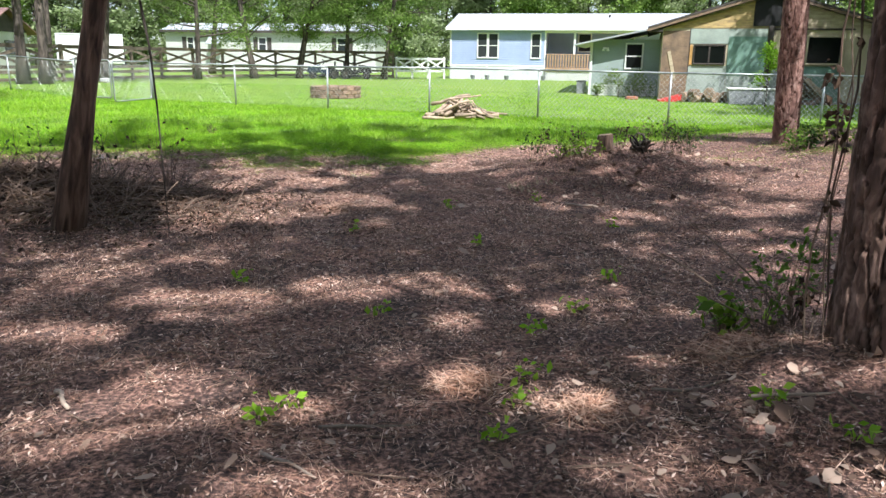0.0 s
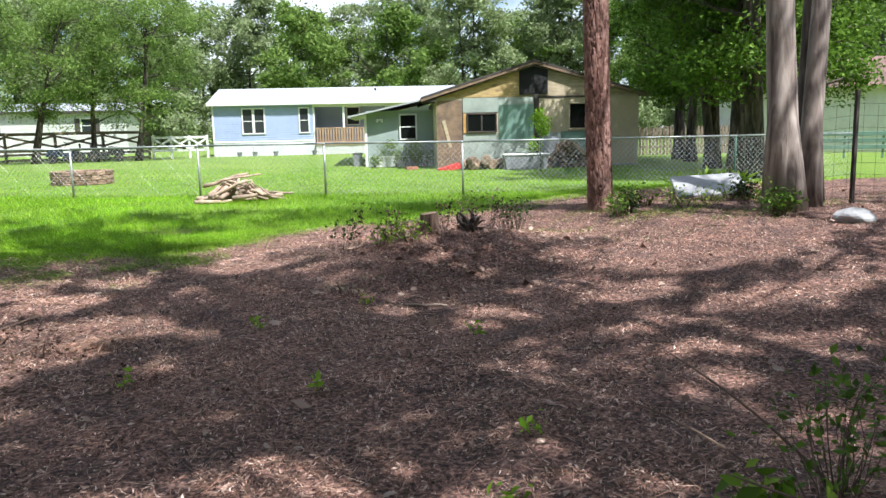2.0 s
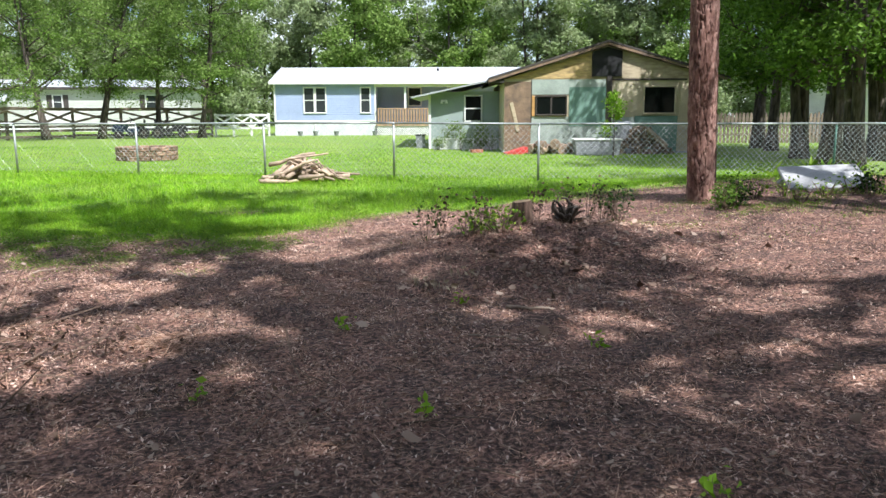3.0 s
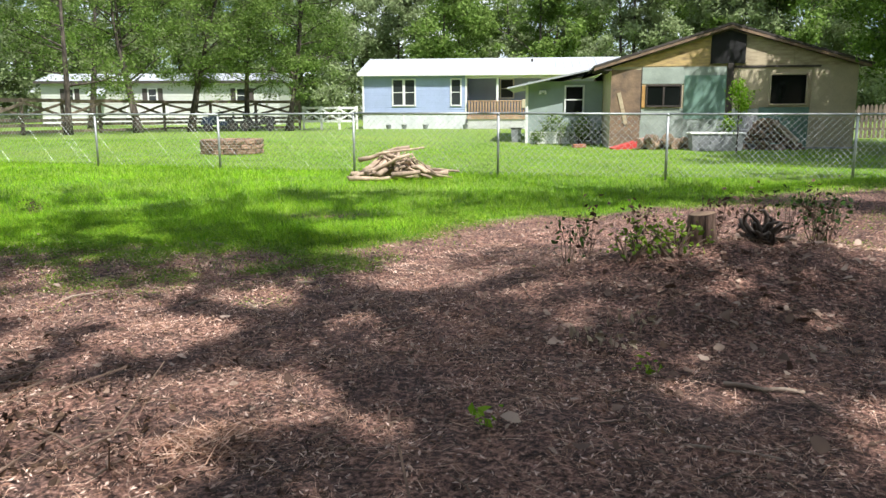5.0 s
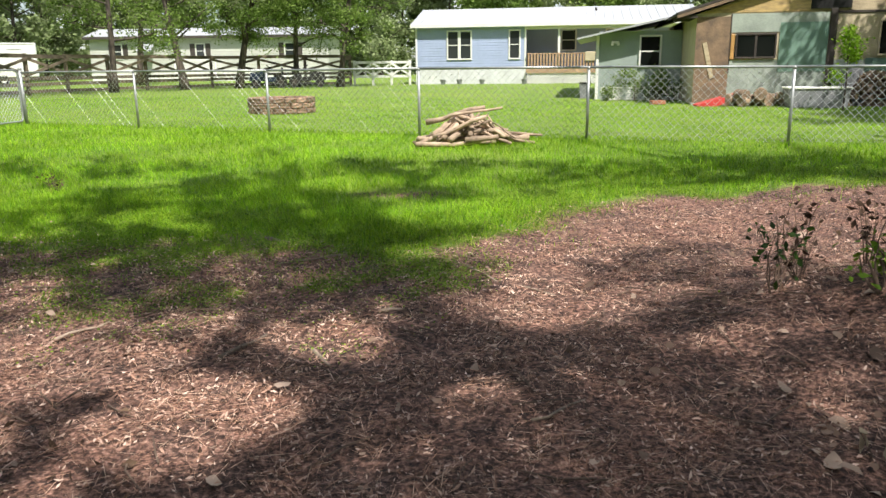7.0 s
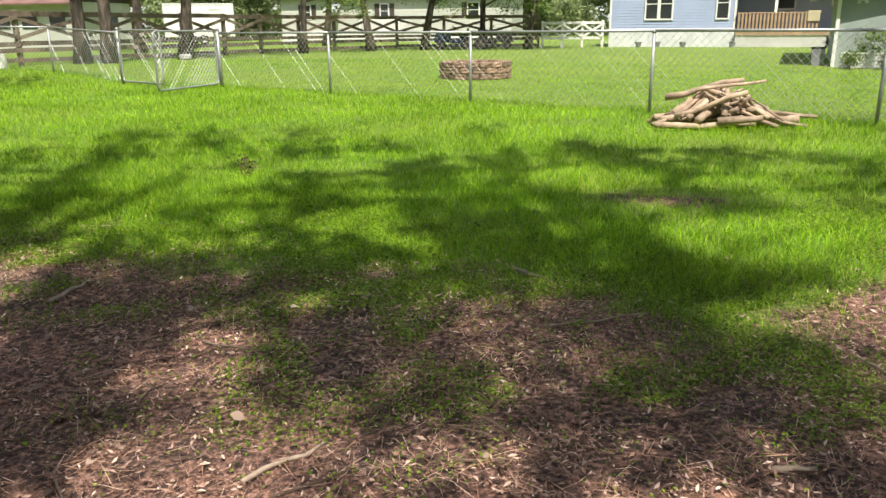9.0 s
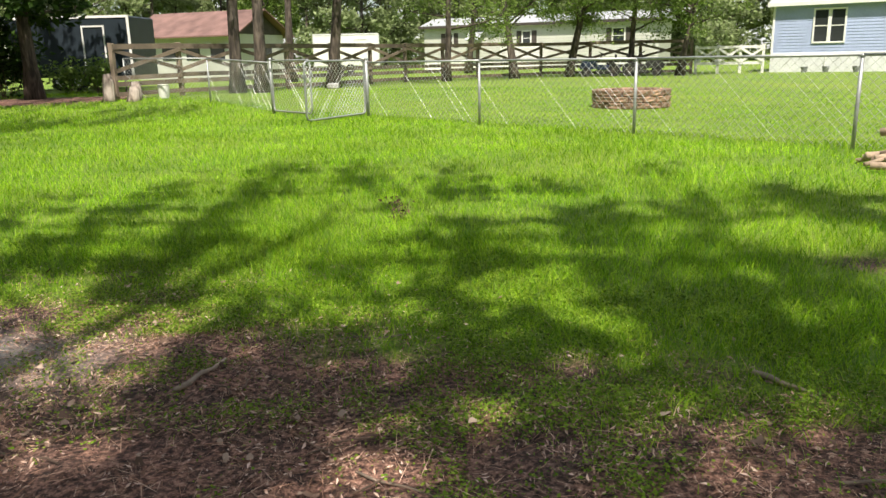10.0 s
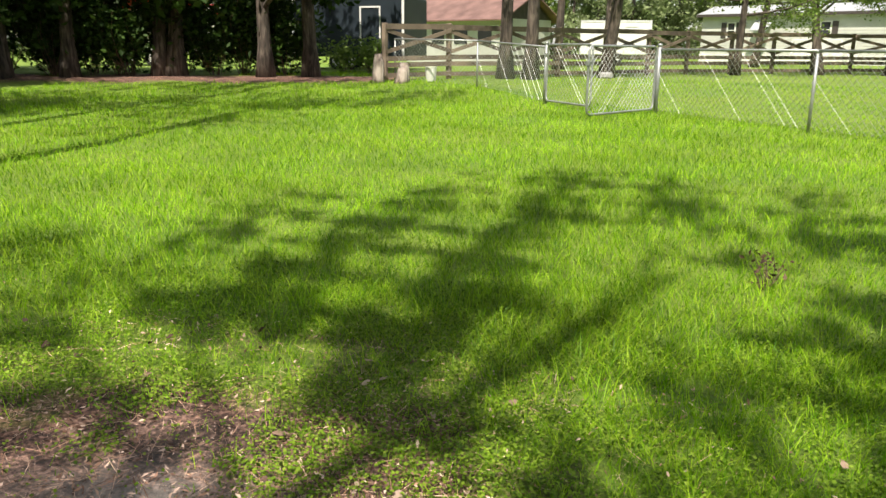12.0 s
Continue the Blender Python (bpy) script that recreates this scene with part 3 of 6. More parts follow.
def gable_house():
    h = thing("boarded_gable_house", pose(7.45, 29.05, 0.0, 0, 0, -12), "half-boarded gable house clad in mixed plywood and green panels", "house")
    W, D, ev, rz, px = 7.40, 9.0, 2.55, 3.68, 3.55
    part("wall", Shape().box(0, 0.0, -0.1, W, D, ev), M_BEIGE, h, "beige wall")
    part("foundation", Shape().box(-0.03, -0.05, -0.12, W + 0.03, -0.005, 0.06, 0.01), M_CONCRETE, h)
    gab = Shape().prism([(0, ev), (W, ev), (px, rz)], 0.02, 0.12)
    part("gable", gab, M_PLYTAN, h, "tan plywood gable")
    sl = (rz - ev) / px
    part("plywood_panel", Shape().prism([(0.05, ev + 0.01), (1.25, ev + 0.01), (1.25, ev + sl * 1.25 - 0.06)], -0.012, 0.018), M_PLYYELLOW, h, "yellow plywood sheet")
    part("plywood_panel", Shape().prism([(1.26, ev + 0.01), (3.01, ev + 0.01), (3.01, ev + sl * 3.01 - 0.06), (1.26, ev + sl * 1.26 - 0.06)], -0.012, 0.018), M_PLYYELLOW, h, "yellow plywood sheet")
    part("plywood_panel", Shape().prism([(4.06, ev + 0.01), (5.5, ev + 0.01), (5.5, rz - (5.5 - px) * (rz - ev) / (W - px) - 0.06), (4.06, rz - (4.06 - px) * (rz - ev) / (W - px) - 0.06)], -0.012, 0.018), M_PLYTAN, h)
    part("plywood_panel", Shape().prism([(5.51, ev + 0.01), (7.2, ev + 0.01), (5.51, rz - (5.51 - px) * (rz - ev) / (W - px) - 0.06)], -0.012, 0.018), M_PLYTAN, h)
    part("gable_vent", Shape().prism([(3.02, 2.62), (4.05, 2.62), (4.05, 3.48), (px, 3.62), (3.02, 3.46)], -0.06, 0.015), M_BLACK, h, "black boarded gable opening")
    part("dark_post", Shape().box(3.54, -0.07, 0.0, 3.73, -0.015, 2.62, 0.01), M_DARKTRIM, h, "dark wooden post")
    # wall sheets
    part("wall_sheet", Shape().box(0.0, -0.02, 0.05, 0.93, -0.003, 2.46), M_BROWNOSB, h, "brown weathered board")
    part("loose_board", Shape().beam((0.25, -0.035, 1.75), (0.50, -0.035, 0.75), 0.015, 0.12), M_PLYTAN, h)
    part("wall_sheet", Shape().box(0.94, -0.018, 2.02, 3.53, -0.003, 2.53), M_PALEPANEL, h, "pale stained board")
    part("wall_sheet", Shape().box(0.94, -0.016, 0.05, 2.25, -0.003, 1.26), M_PALEPANEL, h)
    part("wall_sheet", Shape().box(2.26, -0.026, 0.92, 3.53, -0.003, 2.27), M_GREENPANEL, h, "green wall panel")
    part("wall_sheet", Shape().box(2.26, -0.014, 0.05, 3.53, -0.003, 0.915), M_PALEPANEL, h)
    part("wall_sheet", Shape().box(3.74, -0.016, 1.25, 4.72, -0.003, 2.48), M_BEIGE, h)
    part("wall_sheet", Shape().box(4.55, -0.022, 0.05, 6.04, -0.003, 1.28), M_GREENPANEL, h, "green lower panel")
    part("wall_sheet", Shape().box(3.74, -0.016, 0.05, 4.54, -0.003, 1.24), M_PALEPANEL, h)
    part("wall_sheet", Shape().box(6.06, -0.02, 0.05, W, -0.003, 2.5), M_BEIGE, h)
    part("seam_trim", Shape().box(3.73, -0.04, 2.49, 6.3, -0.003, 2.55, 0.005), M_DARKTRIM, h)
    part("seam_trim", Shape().box(0.93, -0.03, 0.9, 0.96, -0.003, 2.53), M_DARKTRIM, h)
    part("casing", Shape().box(0.96, -0.05, 1.28, 1.06, -0.003, 1.97, 0.008), M_ORANGEWOOD, h, "raw orange wooden casing")
    window_unit(h, 1.13, 1.34, 2.14, 1.94, -0.03, 2, 1, 0.045, M_DARKTRIM, "dark sliding window", M_VOID)
    window_unit(h, 4.86, 1.38, 5.90, 2.26, -0.03, 1, 1, 0.05, M_BEIGE, "dark square window", M_VOID)
    # roof
    rf = Shape()
    for a, za, b, zb in ((-0.55, ev - 0.02, px, rz + 0.1), (W + 0.38, ev - 0.02, px, rz + 0.1)):
        n = len(rf.v)
        rf.v += [(a, -0.2, za), (b, -0.2, zb), (b, D + 0.3, zb), (a, D + 0.3, za), (a, -0.2, za + 0.07), (b, -0.2, zb + 0.07), (b, D + 0.3, zb + 0.07), (a, D + 0.3, za + 0.07)]
        rf.f += [(n, n + 1, n + 2, n + 3), (n + 7, n + 6, n + 5, n + 4), (n, n + 4, n + 5, n + 1), (n, n + 3, n + 7, n + 4), (n + 2, n + 6, n + 7, n + 3)]
    part("roof", rf, M_SHINGLE, h, "dark shingle roof with thin eaves")
    for a, b in (((-0.56, -0.19, ev - 0.08), (px, -0.19, rz + 0.04)), ((px, -0.19, rz + 0.04), (W + 0.39, -0.19, ev - 0.08))):
        part("barge_board", Shape().beam(a, b, 0.03, 0.08), M_BROWNOSB, h)
    for k in range(4):
        part("rafter_tail", Shape().box(-0.5, -0.15 + 0.6 * k, ev - 0.12, 0.0, -0.09 + 0.6 * k, ev - 0.03), M_DARKTRIM, h)
    # lean-to
    part("lean_to_wall", Shape().box(-2.72, 3.5, -0.1, -0.01, 8.5, 2.25), M_GREYGREEN, h, "grey-green lean-to wall")
    part("lean_to_roof", Shape().prism([(-3.45, 1.98), (-0.02, 2.70), (-0.02, 2.76), (-3.45, 2.04)], 3.0, 8.8), M_METALROOF, h, "thin pale metal lean-to roof")
    part("lean_to_post", Shape().box(-2.80, 3.42, -0.1, -2.70, 3.52, 2.12, 0.008), M_WHITE, h)
    window_unit(h, -1.33, 1.12, -0.72, 2.06, 3.48, 1, 2, 0.06, glass=M_VOID)
    part("wall_lamp", Shape().box(-2.3, 3.38, 1.85, -2.05, 3.5, 1.93, 0.01).tube([(-2.27, 3.36, 1.93), (-2.27, 3.32, 1.80)], [0.02, 0.05], 8).tube([(-2.08, 3.36, 1.93), (-2.08, 3.32, 1.80)], [0.02, 0.05], 8), M_WHITE, h, "white twin flood lamp")
    return h


def cream_house():
    h = thing("cream_mobile_home", pose(-26.5, 67.6, 0.25, 0, 0, -4), "long cream mobile home with white metal roof", "house")
    L, D, top = 18.6, 4.6, 3.3
    part("wall", Shape().box(0, 0, 0, L, D, top), M_CREAM, h)
    part("siding", lap_siding(0, L, 0.6, top, 0, 0.2), M_CREAM, h)
    part("skirting", Shape().box(-0.02, -0.05, -0.1, L + 0.02, -0.01, 0.6), M_WHITE, h)
    part("roof", Shape().prism([(-0.4, top), (D + 0.4, top), (D + 0.4, top + 0.06), (D / 2, top + 0.75), (-0.4, top + 0.06)], -0.3, L + 0.3), M_METALROOF, h, "white metal roof", m=Matrix(((0, 1, 0, 0), (1, 0, 0, 0), (0, 0, 1, 0), (0, 0, 0, 1))))
    part("fascia", Shape().box(-0.3, -0.45, top - 0.12, L + 0.3, -0.41, top + 0.08), M_DARKTRIM, h)
    for x0, x1 in ((15.3, 16.1), (8.4, 9.0), (2.0, 2.5)):
        w = window_unit(h, x0, 1.75, x1, 2.75, -0.02)
        part("shutter", Shape().box(x0 - 0.5, -0.05, 1.7, x0 - 0.12, 0, 2.8, 0.01), M_DARKTRIM, w)
        part("shutter", Shape().box(x1 + 0.12, -0.05, 1.7, x1 + 0.5, 0, 2.8, 0.01), M_DARKTRIM, w)
    part("awning", Shape().prism([(-1.0, 2.2), (0, 2.9), (0, 2.95), (-1.0, 2.27)], 4.0, 5.2), M_METALROOF, h, "white metal awning", m=Matrix(((0, 1, 0, 0), (1, 0, 0, 0), (0, 0, 1, 0), (0, 0, 0, 1))))
    part("steps_porch", Shape().box(7.2, -1.6, 0.0, 10.4, -0.06, 0.7, 0.02).box(7.2, -1.6, 0.7, 7.3, -1.5, 1.6).box(10.3, -1.6, 0.7, 10.4, -1.5, 1.6).box(7.2, -1.6, 1.55, 10.4, -1.5, 1.62), M_WHITE, h, "white entry deck")


def rust_roof_house():
    h = thing("rust_roofed_house", pose(-29.8, 47.2, 0.25, 0, 0, 90), "low cream house with rusty red metal roof", "house")
    L, D, top, rz = 7.5, 5.0, 2.55, 3.95
    part("wall", Shape().box(0, 0, 0, D, L, top), M_CREAM, h)
    rf = Shape().prism([(-0.6, top - 0.15), (D / 2, rz), (D + 0.6, top - 0.15), (D + 0.6, top - 0.07), (D / 2, rz + 0.08), (-0.6, top - 0.07)], -0.5, L + 0.5)
    part("roof", rf, M_REDROOF, h, "rusty red metal roof")
    part("gable", Shape().prism([(0, top), (D, top), (D / 2, rz - 0.05)], -0.03, 0.1), M_DARKTRIM, h, "dark gable end")
    for y in (0.8, 2.6, 4.4, 6.0):
        part("window", Shape().box(-0.04, y, 1.1, 0.0, y + 1.0, 2.0, 0.01), M_GLASS, h)
    part("window", Shape().box(2.4, -0.05, 1.1, 3.6, 0, 2.0, 0.01), M_GLASS, h)


blue_house()
gable_house()
cream_house()
rust_roof_house()


def side_house():
    h = thing("white_sided_house", pose(26.0, 34.0, 0.0, 0, 0, -50), "white lap-sided house behind the trees", "house")
    part("wall", Shape().box(-3, 0, 0, 11, 8, 3.0), M_WHITE, h)
    part("siding", lap_siding(-3, 11, 0.1, 3.0, 0, 0.2), M_WHITE, h)
    part("roof", Shape().prism([(-0.5, 3.0), (8.5, 3.0), (4, 4.6)], -3.4, 11.4), M_REDROOF, h, "faded reddish roof", m=Matrix(((0, 1, 0, 0), (1, 0, 0, 0), (0, 0, 1, 0), (0, 0, 0, 1))))


side_house()


def trailer(name, m, L, H, W, body, trim, label, category):
    t = thing(name, m, label, category)
    part("body", Shape().box(0, 0, 0.5, L, W, H, 0.06), body, t)
    tr = Shape()
    for x in (0, L - 0.08):
        tr.box(x - 0.01, -0.025, 0.5, x + 0.09, -0.004, H)
    tr.box(-0.01, -0.03, H - 0.07, L + 0.01, -0.004, H + 0.02)
    part("trim", tr, trim, t)
    dx = L * 0.62
    part("door_trim", Shape().box(dx, -0.03, 0.75, dx + 0.06, -0.004, H - 0.4).box(dx + 0.85, -0.03, 0.75, dx + 0.91, -0.004, H - 0.4).box(dx, -0.03, H - 0.4, dx + 0.91, -0.004, H - 0.34), trim, t)
    for x in (L * 0.4, L * 0.55):
        w = part("wheel", Shape().tube([(x, 0.0, 0.33), (x, 0.2, 0.33)], 0.33, 16), M_RUBBER, t)
        part("rim", Shape().tube([(x, -0.015, 0.33), (x, 0.02, 0.33)], 0.18, 12), M_WHITE, w)
    part("drawbar", Shape().box(-1.2, W / 2 - 0.05, 0.45, 0, W / 2 + 0.05, 0.53, 0.01), M_DARKTRIM, t)
    part("jack_stand", Shape().tube([(-0.9, W / 2, 0.0), (-0.9, W / 2, 0.6)], 0.03, 6), M_ZINC, t)
    return t


trailer("cargo_trailer", pose(-28.5, 31.0, 0.25, 0, 0, 18), 5.0, 2.75, 2.2, M_NAVY, M_WHITE, "dark navy cargo trailer with white trim", "trailer")
trailer("white_camper", pose(-30.5, 57.0, 0.25, 0, 0, 25), 4.6, 2.7, 2.3, M_WHITE, M_SKIRT, "white box camper parked behind the fence", "trailer")
trailer("red_white_camper", pose(-37.0, 25.5, 0.25, 0, 0, 52), 6.5, 2.6, 2.4, M_WHITE, M_RED, "white camper with a red band behind dark trees", "trailer")
solo("red_awning", Shape().prism([(-1.2, 2.3), (0, 2.75), (0, 2.82), (-1.2, 2.36)], 0, 5.5).box(-1.2, 0.05, 0, -1.14, 0.11, 2.35).box(-1.2, 5.4, 0, -1.14, 5.46, 2.35), M_RED, "red awning on posts beside the white camper", "awning", pose(-35.9, 25.2, 0.25, 0, 0, -38))


# ---- fences ----
POSTS = [(-18.2, 26.3), (-15.3, 26.3), (-11.9, 24.25), (-9.33, 24.05), (-6.19, 22.39), (-3.22, 21.0), (-0.38, 19.66), (2.26, 18.5), (5.15, 17.86), (8.35, 17.45), (11.4, 17.15), (14.4, 16.9)]


def wire_mesh(length, h, pitch=0.082, r=0.003, z0=0.04):
    """Woven diagonal wires in the plane y = 0."""
    s = Shape()
    span = h - z0
    for sign in (1, -1):
        t = -span
        while t < length:
            a, b = max(t, 0.0), min(t + span, length)
            if b - a > 0.02:
                za, zb = (z0 + a - t, z0 + b - t) if sign > 0 else (h - (a - t), h - (b - t))
                s.tube([(a, 0.003 * sign, za), (b, 0.003 * sign, zb)], r, 3, False)
            t += pitch * math.sqrt(2)
    return s


def chain_link():
    f = thing("chain_link_fence", pose(0, 0, 0), "galvanised chain-link fence with a pipe top rail", "fence")
    H = 1.14
    for i, (x, y) in enumerate(POSTS):
        z, big = gz(x, y), i in (2, 3)
        r = 0.038 if big else 0.024
        p = part("post", Shape().tube([(0, 0, -0.1), (0, 0, H + (0.06 if big else -0.01))], r, 10), M_GREENPOST if i > 9 else M_ZINC, f, "heavy gate post" if big else "", True, pose(x, y, z))
        part("post_cap", Shape().tube([(0, 0, 0), (0, 0, 0.03), (0, 0, 0.05)], [r * 1.25, r * 1.2, r * 0.4], 10), M_ZINC, p, "", True, pose(0, 0, H + (0.06 if big else -0.03)))
    for i in range(len(POSTS) - 1):
        if i == 2:
            continue
        (xa, ya), (xb, yb) = POSTS[i], POSTS[i + 1]
        a, b = Vector((xa, ya, gz(xa, ya))), Vector((xb, yb, gz(xb, yb)))
        part("top_rail", Shape().tube([a + Vector((0, 0, H)), b + Vector((0, 0, H))], 0.02, 8), M_ZINC, f, "", True)
        d = (b - a)
        yaw = math.degrees(math.atan2(d.y, d.x))
        tilt = -math.degrees(math.atan2(d.z, math.hypot(d.x, d.y)))
        part("wire_mesh", wire_mesh(d.length, H), M_WIRE, f, "diamond wire mesh", m=pose(a.x, a.y, a.z, 0, tilt, yaw))
    return f


def gate_leaf(m, w, label):
    g = thing("chain_link_gate", m, label, "gate", "fence gate leaves")
    H, r, c = 1.17, 0.021, 0.09
    loop = [(c, 0, 0.05), (w - c, 0, 0.05), (w - 0.025, 0, 0.075), (w, 0, 0.05 + c), (w, 0, H - c), (w - 0.025, 0, H - 0.025), (w - c, 0, H), (c, 0, H), (0.025, 0, H - 0.025), (0, 0, H - c), (0, 0, 0.05 + c), (0.025, 0, 0.075), (c, 0, 0.05)]
    part("gate_frame", Shape().tube(loop, r, 8, False), M_ZINC, g, "rounded steel pipe frame", True)
    part("wire_mesh", wire_mesh(w, H - 0.02, z0=0.07), M_WIRE, g)
    for z in (0.25, 0.95):
        part("hinge", Shape().box(-0.07, -0.02, z, 0.02, 0.02, z + 0.05, 0.005), M_ZINC, g)
    part("latch", Shape().box(w - 0.02, -0.03, 0.85, w + 0.05, 0.03, 0.93, 0.006).tube([(w + 0.02, 0, 0.9), (w + 0.02, 0, 1.05)], 0.008, 6), M_ZINC, g)
    return g


chain_link()
# two leaves stand ajar, swung towards the nearer lawn
gate_leaf(pose(-11.84, 24.20, gz(-11.9, 24.2) + 0.02, 0, 0, -28), 1.7, "narrow chain-link gate leaf standing ajar")
gate_leaf(pose(-9.36, 23.98, gz(-9.4, 23) + 0.02, 0, 0, -95), 2.1, "wide chain-link gate leaf standing ajar")


def crossbuck_fence():
    f = thing("wooden_crossbuck_fence", pose(0, 0, 0), "weathered brown crossbuck board fence with posts", "fence")
    line = [Vector(p) for p in ((-18.3, 26.0, 0), (-15.0, 38.5, 0), (-11.0, 45.2, 0), (-4.3, 46.6, 0))]
    pts = []
    for a, b in zip(line, line[1:]):
        n = max(1, round((b - a).length / 2.05))
        pts += [a.lerp(b, k / n) for k in range(n)]
    pts.append(line[-1])
    post = Shape().box(-0.065, -0.065, -0.2, 0.065, 0.065, 1.56, 0.012).mesh("fence_post")
    for p in pts:
        p.z = gz(p.x, p.y)
        part("fence_post", post, M_WOODFENCE, f, m=pose(p.x, p.y, p.z, 0, 0, random.uniform(-8, 8)))
    for a, b in zip(pts, pts[1:]):
        d = (b - a).normalized()
        off = Vector((d.y, -d.x, 0)) * 0.085

        def board(za, zb, w, k):
            jig = random.uniform(-0.02, 0.02)
            s0, s1 = a + off * k + Vector((0, 0, za + jig)), b + off * k + Vector((0, 0, zb + jig))
            dd = s1 - s0
            side = Vector((d.y, -d.x, 0))
            s = Shape()
            up = dd.normalized().cross(side).normalized()
            for e in (s0, s1):
                for u, v in ((-1, -1), (1, -1), (1, 1), (-1, 1)):
                    s.v.append(tuple(e + up * (u * w / 2) + side * (v * 0.015)))
            s.f += [(0, 1, 2, 3), (7, 6, 5, 4)] + [(i, i + 4, (i + 1) % 4 + 4, (i + 1) % 4) for i in range(4)]
            part("rail_board", s, M_WOODFENCE, f)

        board(1.46, 1.46, 0.15, 1)
        board(0.62, 0.62, 0.13, 1)
        board(0.42, 0.42, 0.13, 1)
        board(0.14, 0.14, 0.12, 1)
        board(0.78, 1.36, 0.11, 1.35)
        board(1.36, 0.78, 0.11, 0.75)
    return f


crossbuck_fence()


def white_gate():
    g = thing("white_crossbuck_gate", at(-4.1, 46.6, 0.0, 6), "white crossbuck panel gate beside the house", "gate")
    for k in range(4):
        part("gate_post", Shape().box(-0.06, -0.06, -0.1, 0.06, 0.06, 1.25, 0.01), M_WHITEFENCE, g, m=pose(k * 0.95, 0, 0))
    for k in range(3):
        x = k * 0.95
        part("gate_panel", Shape().beam((x, -0.08, 1.15), (x + 0.95, -0.08, 1.15), 0.03, 0.12).beam((x, -0.08, 0.45), (x + 0.95, -0.08, 0.45), 0.03, 0.12).beam((x, -0.08, 0.5), (x + 0.95, -0.08, 1.1), 0.03, 0.1).beam((x, -0.115, 1.1), (x + 0.95, -0.115, 0.5), 0.03, 0.1), M_WHITEFENCE, g)


white_gate()


# ---- trees ----
def limb_path(a, b, rnd, sag=0.1, n=5):
    a, b = Vector(a), Vector(b)
    L = (b - a).length
    o1 = Vector((rnd.uniform(-1, 1), rnd.uniform(-1, 1), rnd.uniform(-0.4, 1))) * L * sag
    return [a.lerp(b, t) + o1 * math.sin(math.pi * t) for t in [k / (n - 1) for k in range(n)]]


def tree_parts(seed, height, r0, lean=(0, 0), crown=(0.35, 1.0), spread_r=3.0, limbs=9, twigs=5, leaves=60, size=0.22, cluster=0.7, flat=0.2, slim=0.55, forks=1, sides=9, bend=0.25, top_r=0.25, root=0.55, keep=None):
    """Trunk with limbs as one mesh, and the leaf cloud of its crown as another."""
    rnd, rng = random.Random(seed), np.random.default_rng(seed)
    wood, tips = Shape(), []
    for k in range(forks):
        fl = lean if k == 0 else (lean[0] + rnd.uniform(-1, 1) * height * 0.10, lean[1] + rnd.uniform(-1, 1) * height * 0.10)
        ox, oy = (0, 0) if k == 0 else (rnd.uniform(-0.7, 0.7) * r0 * 1.6, rnd.uniform(-0.7, 0.7) * r0 * 1.6)
        N = 12
        path, rad = [], []
        for i in range(N + 1):
            t = i / N
            path.append(Vector((ox + fl[0] * t + bend * math.sin(3.1 * t + seed + k) * t, oy + fl[1] * t + bend * math.sin(2.3 * t + 2 * seed) * t, height * t - 0.15 * (i == 0))))
            flare = 1 + root * math.exp(-t * height / 0.28)
            rad.append(r0 * (0.85 if forks > 1 else 1) * flare * (1 - (1 - top_r) * t ** 0.9))
        wood.tube(path, rad, sides)
        for i in range(limbs):
            t = crown[0] + (crown[1] - crown[0]) * (i + rnd.random()) / limbs
            t = min(t, 0.99)
            q = t * N
            j = int(q)
            base = path[j].lerp(path[min(j + 1, N)], q - j)
            rise = (t - crown[0]) / max(crown[1] - crown[0], 0.01)
            reach = spread_r * (0.45 + 0.75 * math.sin(math.pi * (0.18 + 0.75 * rise))) * rnd.uniform(0.65, 1.1)
            an = rnd.uniform(0, 2 * math.pi)
            tip = base + Vector((math.cos(an) * reach, math.sin(an) * reach, reach * rnd.uniform(0.05, 0.75)))
            lp = limb_path(base, tip, rnd, 0.12)
            lr = r0 * (1 - 0.7 * t) * 0.5
            wood.tube(lp, [lr, lr * 0.75, lr * 0.55, lr * 0.38, lr * 0.18], 5, False)
            tips.append(tip)
            for w in range(twigs):
                s = rnd.uniform(0.35, 1.0)
                b0 = lp[min(int(s * 4), 3)].lerp(lp[min(int(s * 4), 3) + 1], s * 4 - min(int(s * 4), 3))
                e = b0 + Vector((rnd.gauss(0, 1), rnd.gauss(0, 1), rnd.gauss(0.15, 0.8))).normalized() * reach * rnd.uniform(0.25, 0.5)
                wood.tube([b0, b0.lerp(e, 0.5) + Vector((0, 0, 0.05)), e], [lr * 0.3, lr * 0.2, lr * 0.08], 3, False)
                tips.append(e)
    tips = np.array([tuple(p) for p in tips])
    pick = np.repeat(np.arange(len(tips)), (leaves * rng.uniform(0.25, 1.75, len(tips))).astype(int))
    n = len(pick)
    loose = cluster * rng.uniform(0.5, 1.3, len(tips))[pick]
    d = rng.normal(size=(n, 3))
    d /= np.linalg.norm(d, axis=1)[:, None]
    c = tips[pick] + d * (loose * rng.uniform(0.0, 1.0, n) ** 0.5)[:, None] * np.array([1, 1, 0.62])
    if keep is not None:
        c = c[keep(c)]
    v, f = leaf_cloud(c, size, rng, flat, slim)
    return wood.mesh("trunk", True), raw_mesh("crown", v, f)


def tree(name, meshes, m, wood, leaf, label, group=""):
    t = thing(name, m, label, "tree", group)
    part("trunk", meshes[0], wood, t)
    part("crown", meshes[1], leaf, t)
    return t


